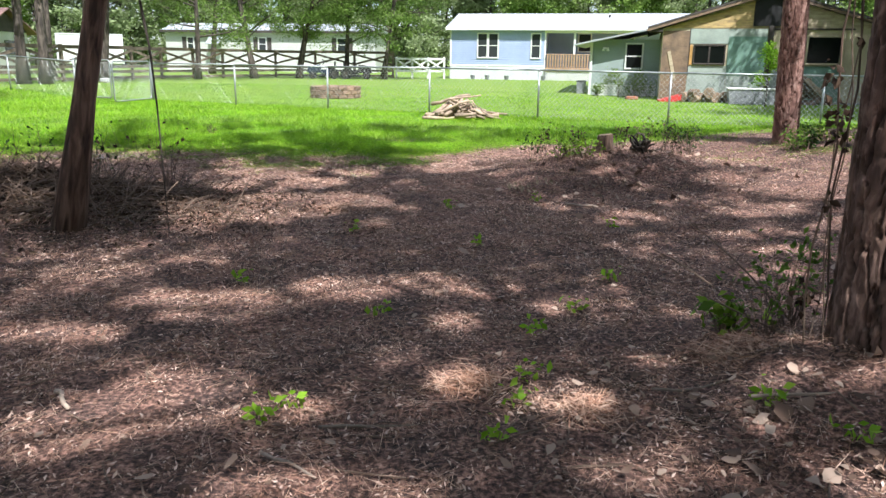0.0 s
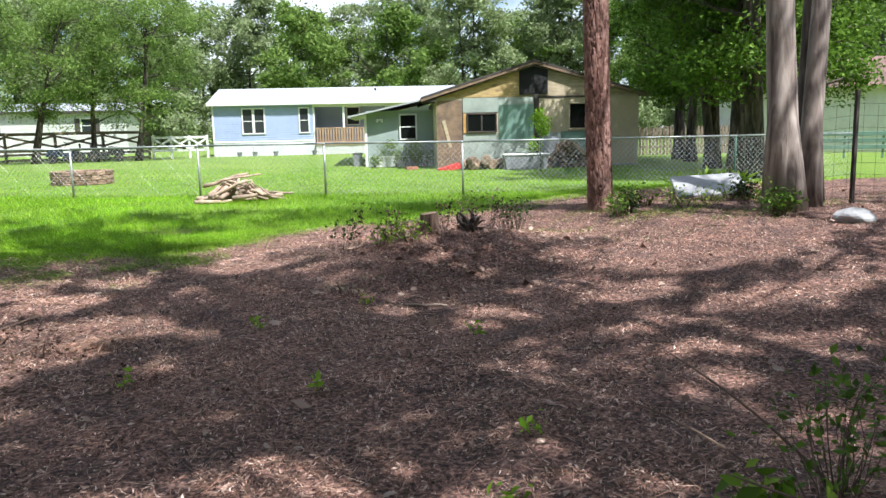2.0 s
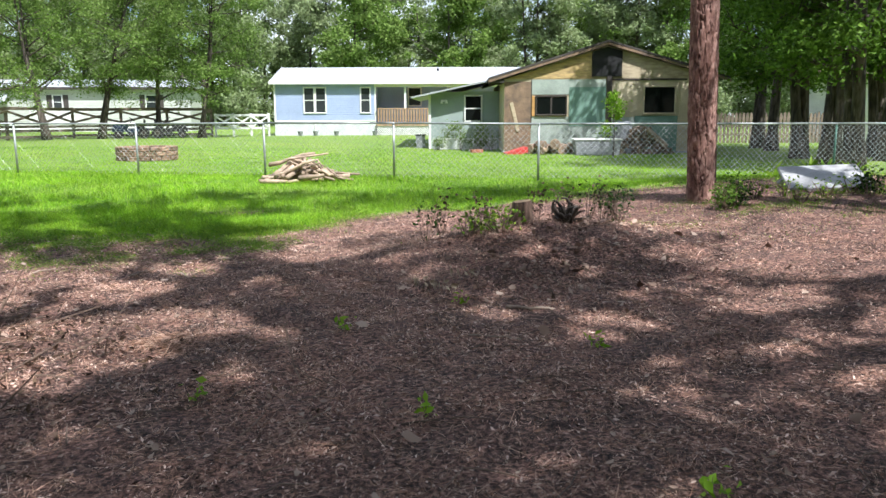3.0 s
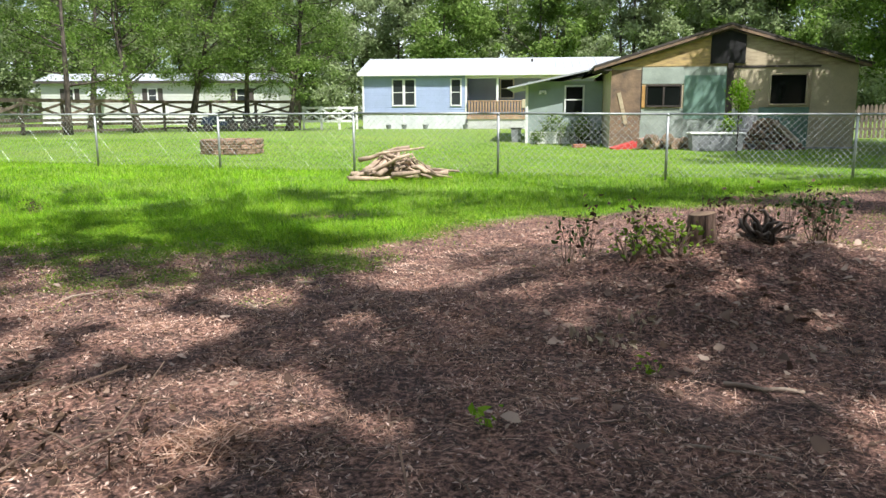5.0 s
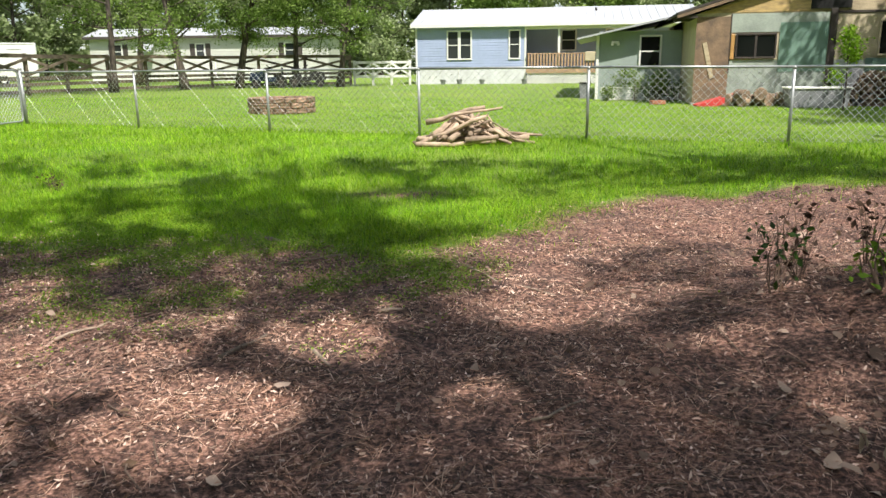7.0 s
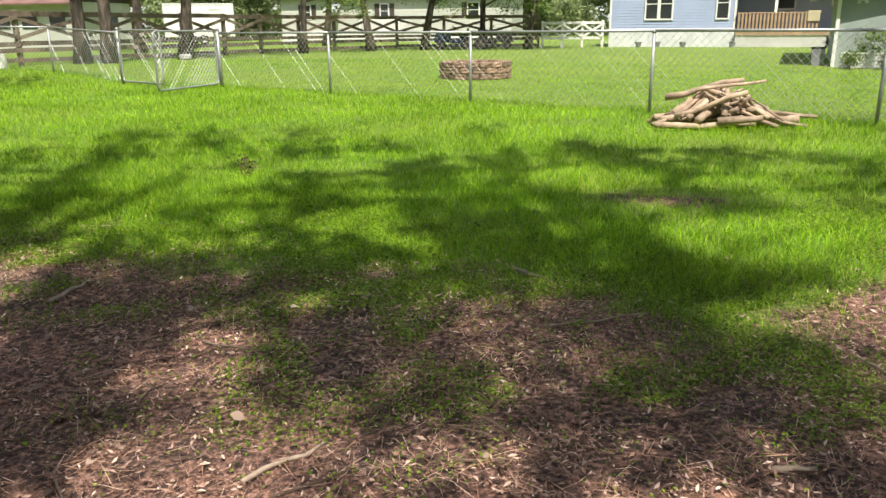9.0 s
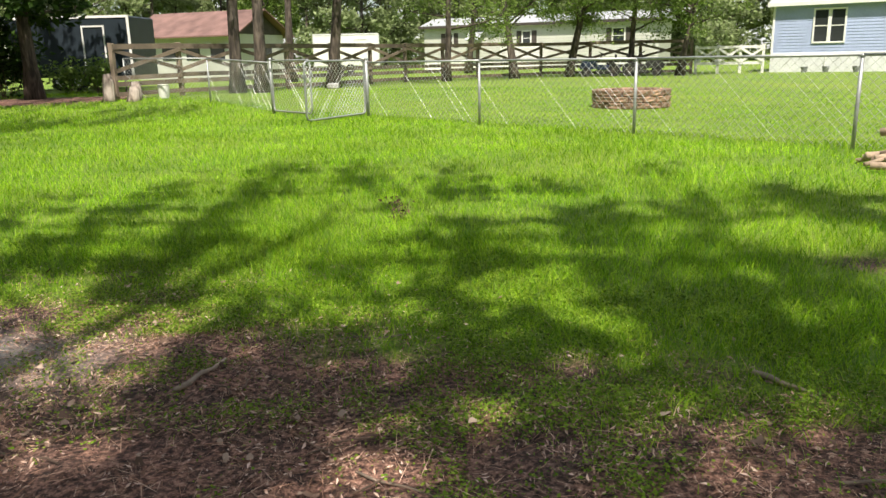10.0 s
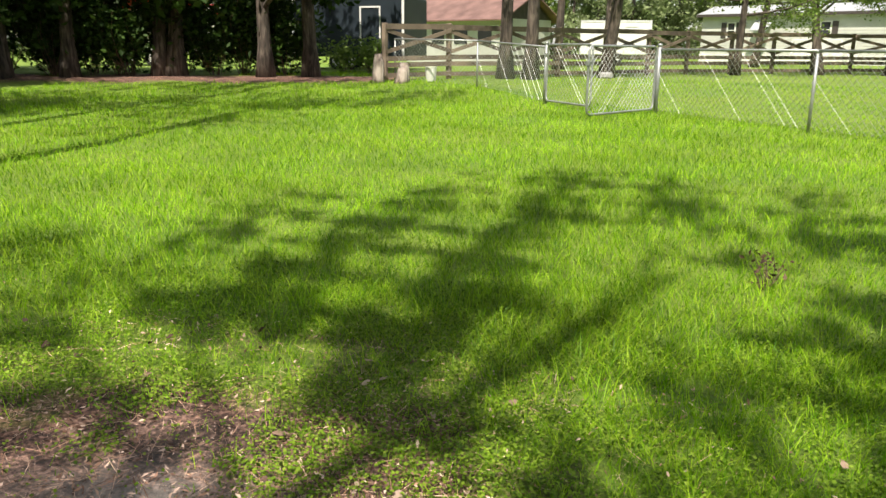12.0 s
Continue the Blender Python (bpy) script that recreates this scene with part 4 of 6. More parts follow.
def plated_trunk(height, r0, seed, flare=0.05, sides=250, upto=3.4, plate=0.085):
    """A pine trunk whose bark stands out in long plates between cracks."""
    s, rows, marks = Shape(), int(upto / 0.016), []
    zs = [upto * i / rows - 0.12 for i in range(rows + 1)]
    P = noise.voronoi
    for z in zs:
        for k in range(sides):
            a = 2 * math.pi * k / sides
            base = r0 * (1 - 0.06 * z / upto) * (1 + flare * math.exp(-(z + 0.1) / 0.22) * (1 + 0.4 * math.sin(4 * a + seed)))
            ux, uy = math.cos(a) * r0 / plate, math.sin(a) * r0 / plate
            wob = 0.5 * noise.noise((ux * 0.7, uy * 0.7, z * 3 + seed)) + 0.24 * noise.noise((ux * 2.6, uy * 2.6, z * 13 + seed)) + 0.10 * noise.noise((ux * 7, uy * 7, z * 40 + seed))
            dist, near = P((ux + wob, uy + wob, z / (plate * 5.5) + seed + wob))
            gap = min(1.0, (dist[1] - dist[0]) * 10.0)
            flake = noise.noise(near[0] * 3.7) + 0.5 * noise.noise((ux * 1.5, uy * 1.5, round(z * 14) * 0.7))
            marks.append(gap ** 0.7)
            lump = noise.noise((ux * 2.2, uy * 2.2, z * 9 + seed)) + 0.7 * noise.noise((ux * 6, uy * 6, z * 30 + seed))
            rr = base + 0.028 * (gap ** 0.8) - 0.02 + (0.006 * lump + 0.008 * flake) * (0.25 + 0.75 * gap)
            s.v.append((math.cos(a) * rr, math.sin(a) * rr, z))
    for i in range(rows):
        for k in range(sides):
            j = (k + 1) % sides
            s.f.append((i * sides + k, i * sides + j, (i + 1) * sides + j, (i + 1) * sides + k))
    me = s.mesh("lower_trunk", True)
    me.attributes.new("plate", "FLOAT", "POINT").data.foreach_set("value", marks)
    return me


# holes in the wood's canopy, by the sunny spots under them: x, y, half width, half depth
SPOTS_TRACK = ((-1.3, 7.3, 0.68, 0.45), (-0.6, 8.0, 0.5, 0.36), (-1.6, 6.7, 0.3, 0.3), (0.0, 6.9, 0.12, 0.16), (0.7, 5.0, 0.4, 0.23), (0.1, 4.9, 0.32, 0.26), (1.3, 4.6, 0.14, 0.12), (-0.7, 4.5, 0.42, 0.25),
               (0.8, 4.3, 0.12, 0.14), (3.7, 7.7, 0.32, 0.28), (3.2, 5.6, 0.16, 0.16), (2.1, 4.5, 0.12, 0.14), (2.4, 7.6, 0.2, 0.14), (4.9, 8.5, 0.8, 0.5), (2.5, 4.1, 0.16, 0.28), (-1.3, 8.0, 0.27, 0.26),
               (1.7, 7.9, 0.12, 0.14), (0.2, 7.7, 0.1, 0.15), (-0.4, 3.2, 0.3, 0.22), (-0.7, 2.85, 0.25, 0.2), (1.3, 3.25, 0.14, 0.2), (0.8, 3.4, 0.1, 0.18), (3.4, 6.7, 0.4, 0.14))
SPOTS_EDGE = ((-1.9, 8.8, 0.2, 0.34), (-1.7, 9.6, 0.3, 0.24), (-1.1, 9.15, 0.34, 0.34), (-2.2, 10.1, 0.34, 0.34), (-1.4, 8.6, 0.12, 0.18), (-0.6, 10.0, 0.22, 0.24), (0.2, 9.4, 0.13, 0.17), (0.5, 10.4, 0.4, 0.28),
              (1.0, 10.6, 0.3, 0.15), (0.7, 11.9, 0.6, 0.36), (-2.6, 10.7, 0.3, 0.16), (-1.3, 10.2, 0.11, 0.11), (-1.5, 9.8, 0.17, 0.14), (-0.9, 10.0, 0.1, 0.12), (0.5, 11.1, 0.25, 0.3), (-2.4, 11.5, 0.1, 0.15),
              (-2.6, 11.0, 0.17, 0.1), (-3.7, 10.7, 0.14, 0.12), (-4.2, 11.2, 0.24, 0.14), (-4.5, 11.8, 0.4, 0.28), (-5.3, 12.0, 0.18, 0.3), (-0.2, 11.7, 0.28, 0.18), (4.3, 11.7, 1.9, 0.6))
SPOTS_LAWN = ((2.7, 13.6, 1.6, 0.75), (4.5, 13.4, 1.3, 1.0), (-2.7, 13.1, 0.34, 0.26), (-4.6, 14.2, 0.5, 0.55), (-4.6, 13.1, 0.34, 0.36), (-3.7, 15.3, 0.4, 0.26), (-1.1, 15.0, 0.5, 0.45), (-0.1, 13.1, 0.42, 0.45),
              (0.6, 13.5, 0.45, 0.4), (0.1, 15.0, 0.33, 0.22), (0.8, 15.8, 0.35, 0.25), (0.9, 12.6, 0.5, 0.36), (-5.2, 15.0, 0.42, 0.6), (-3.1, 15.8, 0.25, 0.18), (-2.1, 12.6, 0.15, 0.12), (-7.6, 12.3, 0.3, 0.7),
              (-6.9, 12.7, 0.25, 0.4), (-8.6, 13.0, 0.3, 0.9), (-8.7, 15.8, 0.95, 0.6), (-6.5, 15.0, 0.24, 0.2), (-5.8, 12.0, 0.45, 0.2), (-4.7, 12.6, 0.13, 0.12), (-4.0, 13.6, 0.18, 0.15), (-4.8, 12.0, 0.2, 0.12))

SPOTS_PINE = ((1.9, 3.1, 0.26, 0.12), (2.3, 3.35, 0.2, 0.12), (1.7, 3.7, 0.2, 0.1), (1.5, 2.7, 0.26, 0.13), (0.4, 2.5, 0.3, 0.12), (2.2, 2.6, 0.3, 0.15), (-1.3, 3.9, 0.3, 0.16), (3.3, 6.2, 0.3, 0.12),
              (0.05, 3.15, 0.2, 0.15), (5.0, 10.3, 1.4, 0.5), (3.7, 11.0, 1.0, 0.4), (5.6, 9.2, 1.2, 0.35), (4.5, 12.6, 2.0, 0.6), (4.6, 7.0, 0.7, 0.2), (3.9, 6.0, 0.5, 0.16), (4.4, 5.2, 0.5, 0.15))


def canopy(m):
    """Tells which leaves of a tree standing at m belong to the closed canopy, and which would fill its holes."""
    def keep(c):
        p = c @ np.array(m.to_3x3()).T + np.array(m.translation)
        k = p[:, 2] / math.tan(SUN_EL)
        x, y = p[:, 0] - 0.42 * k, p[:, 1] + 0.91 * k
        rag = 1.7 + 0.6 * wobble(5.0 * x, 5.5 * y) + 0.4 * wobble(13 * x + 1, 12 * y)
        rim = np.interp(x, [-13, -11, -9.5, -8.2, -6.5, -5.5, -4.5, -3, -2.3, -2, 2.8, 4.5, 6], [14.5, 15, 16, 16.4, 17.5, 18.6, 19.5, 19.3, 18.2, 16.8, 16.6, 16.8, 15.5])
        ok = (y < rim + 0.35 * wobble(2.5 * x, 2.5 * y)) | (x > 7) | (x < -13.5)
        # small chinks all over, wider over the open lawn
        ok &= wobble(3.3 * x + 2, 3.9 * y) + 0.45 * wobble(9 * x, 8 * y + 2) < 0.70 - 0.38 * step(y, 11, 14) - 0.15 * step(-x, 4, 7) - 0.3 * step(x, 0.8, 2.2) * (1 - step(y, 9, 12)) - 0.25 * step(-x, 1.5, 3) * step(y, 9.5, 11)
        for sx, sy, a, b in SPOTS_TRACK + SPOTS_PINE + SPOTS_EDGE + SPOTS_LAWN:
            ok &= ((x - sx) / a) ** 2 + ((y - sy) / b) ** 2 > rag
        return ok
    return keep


def pine(name, x, y, r0, height, seed, wood, plate_mat, lean, label, tilt=0.0, crown0=0.55, plates=(260, 3.6, 0.085), spread_r=2.8, dense=48):
    up = plates[1]
    m = at(x, y) @ pose(0, 0, 0, 0, tilt, 0)
    t = thing(name, m, label, "tree")
    part("lower_trunk", plated_trunk(up, r0, seed, sides=plates[0], upto=up, plate=plates[2]), plate_mat, t, "plated scaly bark")
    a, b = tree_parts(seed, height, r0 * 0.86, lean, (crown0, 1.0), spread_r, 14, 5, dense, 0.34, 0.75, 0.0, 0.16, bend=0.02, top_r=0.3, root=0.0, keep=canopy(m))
    part("trunk", a, wood, t)
    part("crown", b, M_PINELEAF, t, "tufted needle crown")
    return t


pine("pine_tree", 2.80, 3.68, 0.24, 19.0, 3, M_PINEBARK, M_PLATE, (0.3, -0.2), "large pine with deeply plated brown bark beside the track")
pine("pine_tree", 5.50, 12.0, 0.172, 17.0, 8, M_REDBARK, M_REDPLATE, (-0.2, 0.3), "slim red-barked pine at the edge of the lawn", -2.0, 0.62, (150, 4.2, 0.055), 2.2, 24)


def grove():
    """Trees of the wood that the track leaves, whose crowns shade it."""
    spec = [(-2.52, 6.25, 0.095, 13.0, (0.5, 0.4), 21, M_BROWNBARK), (-4.15, 6.75, 0.12, 13.5, (0.6, 0.2), 22, M_BROWNBARK),
            (6.80, 9.75, 0.185, 12.5, (-0.4, 0.5), 23, M_GREYBARK), (7.22, 9.9, 0.13, 12.0, (0.9, 0.6), 24, M_GREYBARK), (7.7, 10.5, 0.17, 12.0, (0.5, 0.2), 29, M_DARKBARK),
            (0.9, -3.4, 0.20, 15.0, (0.4, 0.3), 25, M_DARKBARK), (5.9, -2.2, 0.22, 16.0, (-0.4, 0.6), 26, M_DARKBARK), (3.3, -0.6, 0.16, 13.5, (0.3, 0.6), 27, M_DARKBARK),
            (9.6, 3.4, 0.2, 15.0, (-0.5, 0.2), 28, M_DARKBARK), (2.4, -7.5, 0.2, 16.0, (0.2, 0.2), 30, M_DARKBARK), (-8.5, -3.5, 0.2, 15.0, (0.2, 0.2), 31, M_DARKBARK), (5.7, 1.0, 0.17, 12.5, (0.2, 0.3), 32, M_DARKBARK), (-11.8, 12.9, 0.2, 16.0, (-0.3, 0.2), 33, M_DARKBARK), (-15.5, 13.6, 0.2, 15.5, (0.2, 0.3), 34, M_DARKBARK)]
    for x, y, r, h, lean, seed, wood in spec:
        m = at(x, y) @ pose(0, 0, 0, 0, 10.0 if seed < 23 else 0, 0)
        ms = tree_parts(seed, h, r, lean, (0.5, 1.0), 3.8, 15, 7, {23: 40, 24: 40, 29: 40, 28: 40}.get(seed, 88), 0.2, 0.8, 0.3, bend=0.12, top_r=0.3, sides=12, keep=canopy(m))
        tree("broadleaf_tree", ms, m, wood, M_OAK, "tall broadleaf tree of the shady wood edge with ridged bark", "wood edge trees")


grove()


def yard_trees():
    """Small yard trees by the wooden fence."""
    a = [tree_parts(40 + k, 7.5, 0.15, ln, (0.25, 1.0), 2.4, 13, 7, 95, 0.115, 0.75, 0.2, forks=fk, bend=0.3) for k, (ln, fk) in enumerate((((0.5, 0), 1), ((-0.9, 0), 2), ((1.6, 0.4), 2), ((0.2, 0), 1), ((0.6, 0.2), 2)))]
    spots = [(-13.4, 39.1, 0), (-11.4, 42.0, 1), (-9.2, 43.4, 2), (-6.75, 44.8, 3), (-4.5, 44.0, 4)]
    for (x, y, k) in spots:
        tree("yard_tree", a[k], at(x, y), M_DARKBARK, M_LIGHTLEAF, "slender yard tree with open green crown near the fence", "yard trees")
    tall = [tree_parts(50 + k, 12, 0.2, ln, (0.33, 1.0), 3.0, 12, 6, 120, 0.13, 0.85, 0.2, bend=0.2) for k, ln in enumerate(((0.1, 0), (-0.2, 0.1), (1.4, 0)))]
    for (x, y, k) in ((-16.6, 29.3, 0), (-15.9, 29.6, 1), (-15.2, 32.8, 2), (-21.5, 40.0, 0), (-23.0, 47.0, 1), (-17.5, 53.0, 2)):
        tree("yard_tree", tall[k], at(x, y), M_DARKBARK, M_OAK, "tall dark-trunked tree beside the wooden fence", "yard trees")
    right = [tree_parts(60 + k, 9, 0.2, ln, (0.24, 1.0), 2.5, 14, 6, 105, 0.135, 0.75, 0.2, forks=fk, bend=0.25) for k, (ln, fk) in enumerate((((0.4, 0), 2), ((-0.5, 0), 1), ((0.9, 0.3), 2)))]
    for i, (x, y) in enumerate(((18.4, 30.6), (17.4, 28.3), (15.0, 23.4), (13.9, 20.7), (16.9, 24.3), (16.6, 21.9), (17.9, 23.6), (20.5, 27.0), (13.2, 18.7))):
        m = at(x, y, 0, 70 * i)
        tree("boundary_tree", right[i % 3], m, M_DARKBARK, M_OAK, "leafy boundary tree with low-hanging crown beside the house", "boundary trees")
    hedge = [tree_parts(70 + k, 11, 0.22, ln, (0.16, 1.0), 2.3, 16, 6, 42, 0.31, 0.75, 0.2, forks=fk, bend=0.2) for k, (ln, fk) in enumerate((((0.3, 0), 1), ((-0.5, 0.2), 1), ((0.2, 0.3), 2)))]
    rnd = random.Random(5)
    for i in range(15):
        t = i / 14
        x, y = -21.6 - 17.0 * t + rnd.uniform(-0.6, 0.6), 25.6 - 14.6 * t + rnd.uniform(-0.8, 0.8)
        # the hedgerow's gloom comes from the dark leaf colour
        tree("hedgerow_tree", hedge[i % 3], at(x, y, 0, rnd.uniform(0, 360)), M_DARKBARK, M_DARKLEAF, "tree of the dense hedgerow, its shade put into dark leaf colour", "hedgerow trees")


yard_trees()


def shrub_meshes(seed, r, h, n, size, stems=7, slim=0.55, thick=0.012):
    rnd, rng = random.Random(seed), np.random.default_rng(seed)
    wood, pts = Shape(), []
    for k in range(stems):
        a, rr = rnd.uniform(0, 6.28), rnd.uniform(0.3, 1) * r
        e = Vector((math.cos(a) * rr, math.sin(a) * rr, h * rnd.uniform(0.55, 1)))
        p = limb_path((0.15 * e.x, 0.15 * e.y, -0.03), e, rnd, 0.15, 4)
        wood.tube(p, [thick, thick * 0.75, thick * 0.5, thick * 0.25], 4, False)
        pts += [tuple(p[i].lerp(p[i + 1], rnd.random())) for i in (1, 2, 2) for _ in range(max(1, n // (stems * 3)))]
    c = np.array(pts) + rng.normal(size=(len(pts), 3)) * r * 0.22
    c[:, 2] = np.maximum(c[:, 2], 0.02)
    v, f = leaf_cloud(c, size, rng, 0.3, slim)
    return wood.mesh("stem", True), raw_mesh("foliage", v, f)


def shrub(name, meshes, m, leaf, label, group="", wood=None, category="shrub"):
    t = thing(name, m, label, category, group)
    tagged(part("stem", meshes[0], wood or M_TWIG, t), kind="stuff")
    part("foliage", meshes[1], leaf, t)
    return t


def far_woods():
    """The tree line that closes the view."""
    kinds = [tree_parts(80 + k, h, 0.2, (0.3, 0), (0.18, 1.0), sp, 17, 7, 80, 0.36, 1.2, 0.2, bend=0.3, sides=6) for k, (h, sp) in enumerate(((15, 3.6), (17.5, 3.4), (13, 3.8)))]
    # two of three kinds carry the painted haze in their leaf colour
    leaf = [M_HAZYLEAF, M_HAZYLEAF, M_LIGHTLEAF]
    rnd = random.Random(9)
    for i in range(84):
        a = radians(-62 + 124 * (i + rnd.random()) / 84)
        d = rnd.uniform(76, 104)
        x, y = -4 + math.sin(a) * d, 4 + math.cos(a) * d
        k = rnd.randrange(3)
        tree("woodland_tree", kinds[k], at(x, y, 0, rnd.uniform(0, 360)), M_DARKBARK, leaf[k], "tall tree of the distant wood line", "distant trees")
    # the wood behind the walk
    for i in range(34):
        a = radians(95 + 170 * (i + rnd.random()) / 34)
        d = rnd.uniform(17, 44)
        k = rnd.randrange(3)
        tree("woodland_tree", kinds[k], at(math.sin(a) * d, 1 + math.cos(a) * d, 0, rnd.uniform(0, 360)), M_DARKBARK, M_OAK, "tall tree of the wood where the walk begins", "wood trees")
    for x, y in ((-21.0, 9.0), (-24.8, 10.6), (-17.6, 7.2), (-28.5, 12.4), (-31.0, 16.0)):
        tree("woodland_tree", kinds[2], at(x, y, 0, 40 * x), M_DARKBARK, M_OAK, "tall tree of the wood where the walk begins", "wood trees")
    rng = np.random.default_rng(4)
    n = 60000
    a = np.radians(rng.uniform(-75, 75, n))
    d = rng.uniform(104, 118, n)
    c = np.stack([-4 + np.sin(a) * d, 4 + np.cos(a) * d, 0.3 + rng.uniform(0, 1, n) ** 1.2 * (9 + 4 * np.sin(a * 19) + 2 * np.sin(a * 47))], 1)
    v, f = leaf_cloud(c, 0.65, rng, 0.2, 0.7)
    # leaf colour with the air's haze mixed in
    solo("far_woods", raw_mesh("far_woods", v, f), M_HAZYLEAF, "dense far woods behind the houses", "woods", kind="stuff")


far_woods()


# ---- yard things ----
def fire_pit():
    p = thing("fire_pit", at(-4.2, 27.4), "round fire pit of stacked brown tumbled blocks", "fire pit")
    blk = Shape().prism([(-0.145, 0), (0.145, 0), (0.145, 0.135), (-0.145, 0.135)], -0.09, 0.09)
    bm = bmesh.new()
    bm.from_mesh(blk.mesh("blk"))
    bmesh.ops.bevel(bm, geom=bm.edges[:], offset=0.022, segments=1, affect="EDGES")
    bmesh.ops.subdivide_edges(bm, edges=bm.edges[:], cuts=1, use_grid_fill=True)
    kinds = []
    for k in range(4):
        me = bpy.data.meshes.new("block")
        bm.to_mesh(me)
        for q in me.vertices:
            q.co += Vector((0, 0.03, 0.012)) * noise.noise(Vector(q.co) * 16 + Vector((7 * k, 0, 0)))
        kinds.append(me)
    bm.free()
    for c in range(3):
        n = 17
        for k in range(n):
            a = 2 * math.pi * (k + 0.5 * (c % 2)) / n
            r = 0.79 + random.uniform(-0.015, 0.015)
            part("block", random.choice(kinds), M_BLOCK, p, m=pose(math.cos(a) * r, math.sin(a) * r, c * 0.14, random.uniform(-2, 2), 0, math.degrees(a) - 90 + random.uniform(-5, 5)))
    part("ash_bed", Shape().tube([(0, 0, 0.0), (0, 0, 0.06)], 0.70, 24), M_DARKTRIM, p, "dark ash bed")


fire_pit()


def branch(L, r, rnd, knots=5, sides=7):
    s, pts = Shape(), []
    for k in range(knots):
        t = k / (knots - 1)
        pts.append(Vector((L * (t - 0.5), rnd.gauss(0, 0.022) * L, rnd.gauss(0, 0.015) * L)))
    s.tube(pts, [r * (1 - 0.35 * k / (knots - 1)) * rnd.uniform(0.9, 1.1) for k in range(knots)], sides)
    return s


def brush_pile():
    p = thing("brush_pile", at(0.45, 18.4), "heap of cut bare branches and small logs on the lawn", "wood pile")
    rnd = random.Random(12)
    for k in range(125):
        # the outer end rests low, the inner end climbs over the heap
        side = rnd.choice((0, math.pi)) + rnd.gauss(0.05, 0.42)
        u = rnd.random()
        r_out = rnd.uniform(0.5, 1.0) * (1.05 - 0.45 * u)
        r = rnd.uniform(0.014, 0.032) if rnd.random() < 0.8 else rnd.uniform(0.036, 0.055)
        a = Vector((math.cos(side) * r_out, math.sin(side) * r_out * 0.8 + rnd.gauss(0, 0.12), r + u * 0.12))
        b = Vector((-math.cos(side) * rnd.uniform(-0.3, 0.3), rnd.gauss(0, 0.24), r + 0.05 + u * 0.40))
        d = b - a
        m = Matrix.Translation((a + b) / 2) @ d.to_track_quat("X", "Z").to_matrix().to_4x4()
        part("branch", branch(d.length, r, rnd), M_LOG, p, "", True, m)
    for x, y, z, L, yaw, sl, r in ((0.05, -0.1, 0.50, 0.85, 8, -7, 0.026), (-0.25, 0.05, 0.45, 0.95, -14, -16, 0.045), (0.72, 0.0, 0.16, 0.75, -4, 5, 0.03), (-0.3, -0.52, 0.05, 1.1, 6, 0, 0.045), (0.12, -0.55, 0.13, 0.5, -12, -8, 0.055), (-0.2, -0.35, 0.28, 0.9, -20, -22, 0.042)):
        part("branch", branch(L, r, rnd), M_LOG, p, "long pale branch on the heap", True, pose(x, y, z, 0, sl, yaw))


brush_pile()


def stump():
    s = thing("tree_stump", at(2.48, 10.02), "cut tree stump on a low mound of litter", "stump")
    sh = Shape()
    n = 20
    rows = [(-0.08, 0.14), (0.02, 0.118), (0.08, 0.103), (0.18, 0.097), (0.215, 0.092)]
    for z, r in rows:
        for k in range(n):
            a = 2 * math.pi * k / n
            q = r * (1 + 0.07 * math.sin(3 * a + 1) + 0.05 * math.sin(7 * a))
            sh.v.append((math.cos(a) * q, math.sin(a) * q, z + (0.012 * math.cos(a) if z > 0.1 else 0)))
    for i in range(len(rows) - 1):
        for k in range(n):
            j = (k + 1) % n
            sh.f.append((i * n + k, i * n + j, (i + 1) * n + j, (i + 1) * n + k))
    part("bark", sh, M_BROWNBARK, s, "brown bark", True)
    part("cut_face", Shape().poly([(math.cos(a) * 0.089, math.sin(a) * 0.089, 0.217 + 0.012 * math.cos(a)) for a in [2 * math.pi * k / n for k in range(n)]]), M_STUMP, s, "pale sawn face")
    r = thing("root_ball", at(2.95, 10.02), "torn dark root ball beside the stump", "roots")
    rnd, w = random.Random(3), Shape()
    for k in range(26):
        a, e = rnd.uniform(0, 6.28), rnd.uniform(0.1, 1.3)
        tip = Vector((math.cos(a) * math.cos(e), math.sin(a) * math.cos(e), math.sin(e))) * rnd.uniform(0.14, 0.3)
        w.tube(limb_path((0, 0, -0.02), tip, rnd, 0.3), [0.03, 0.024, 0.018, 0.011, 0.004], 5, False)
    tagged(part("roots", w, M_DARKBARK, r, "", True), kind="stuff")


stump()


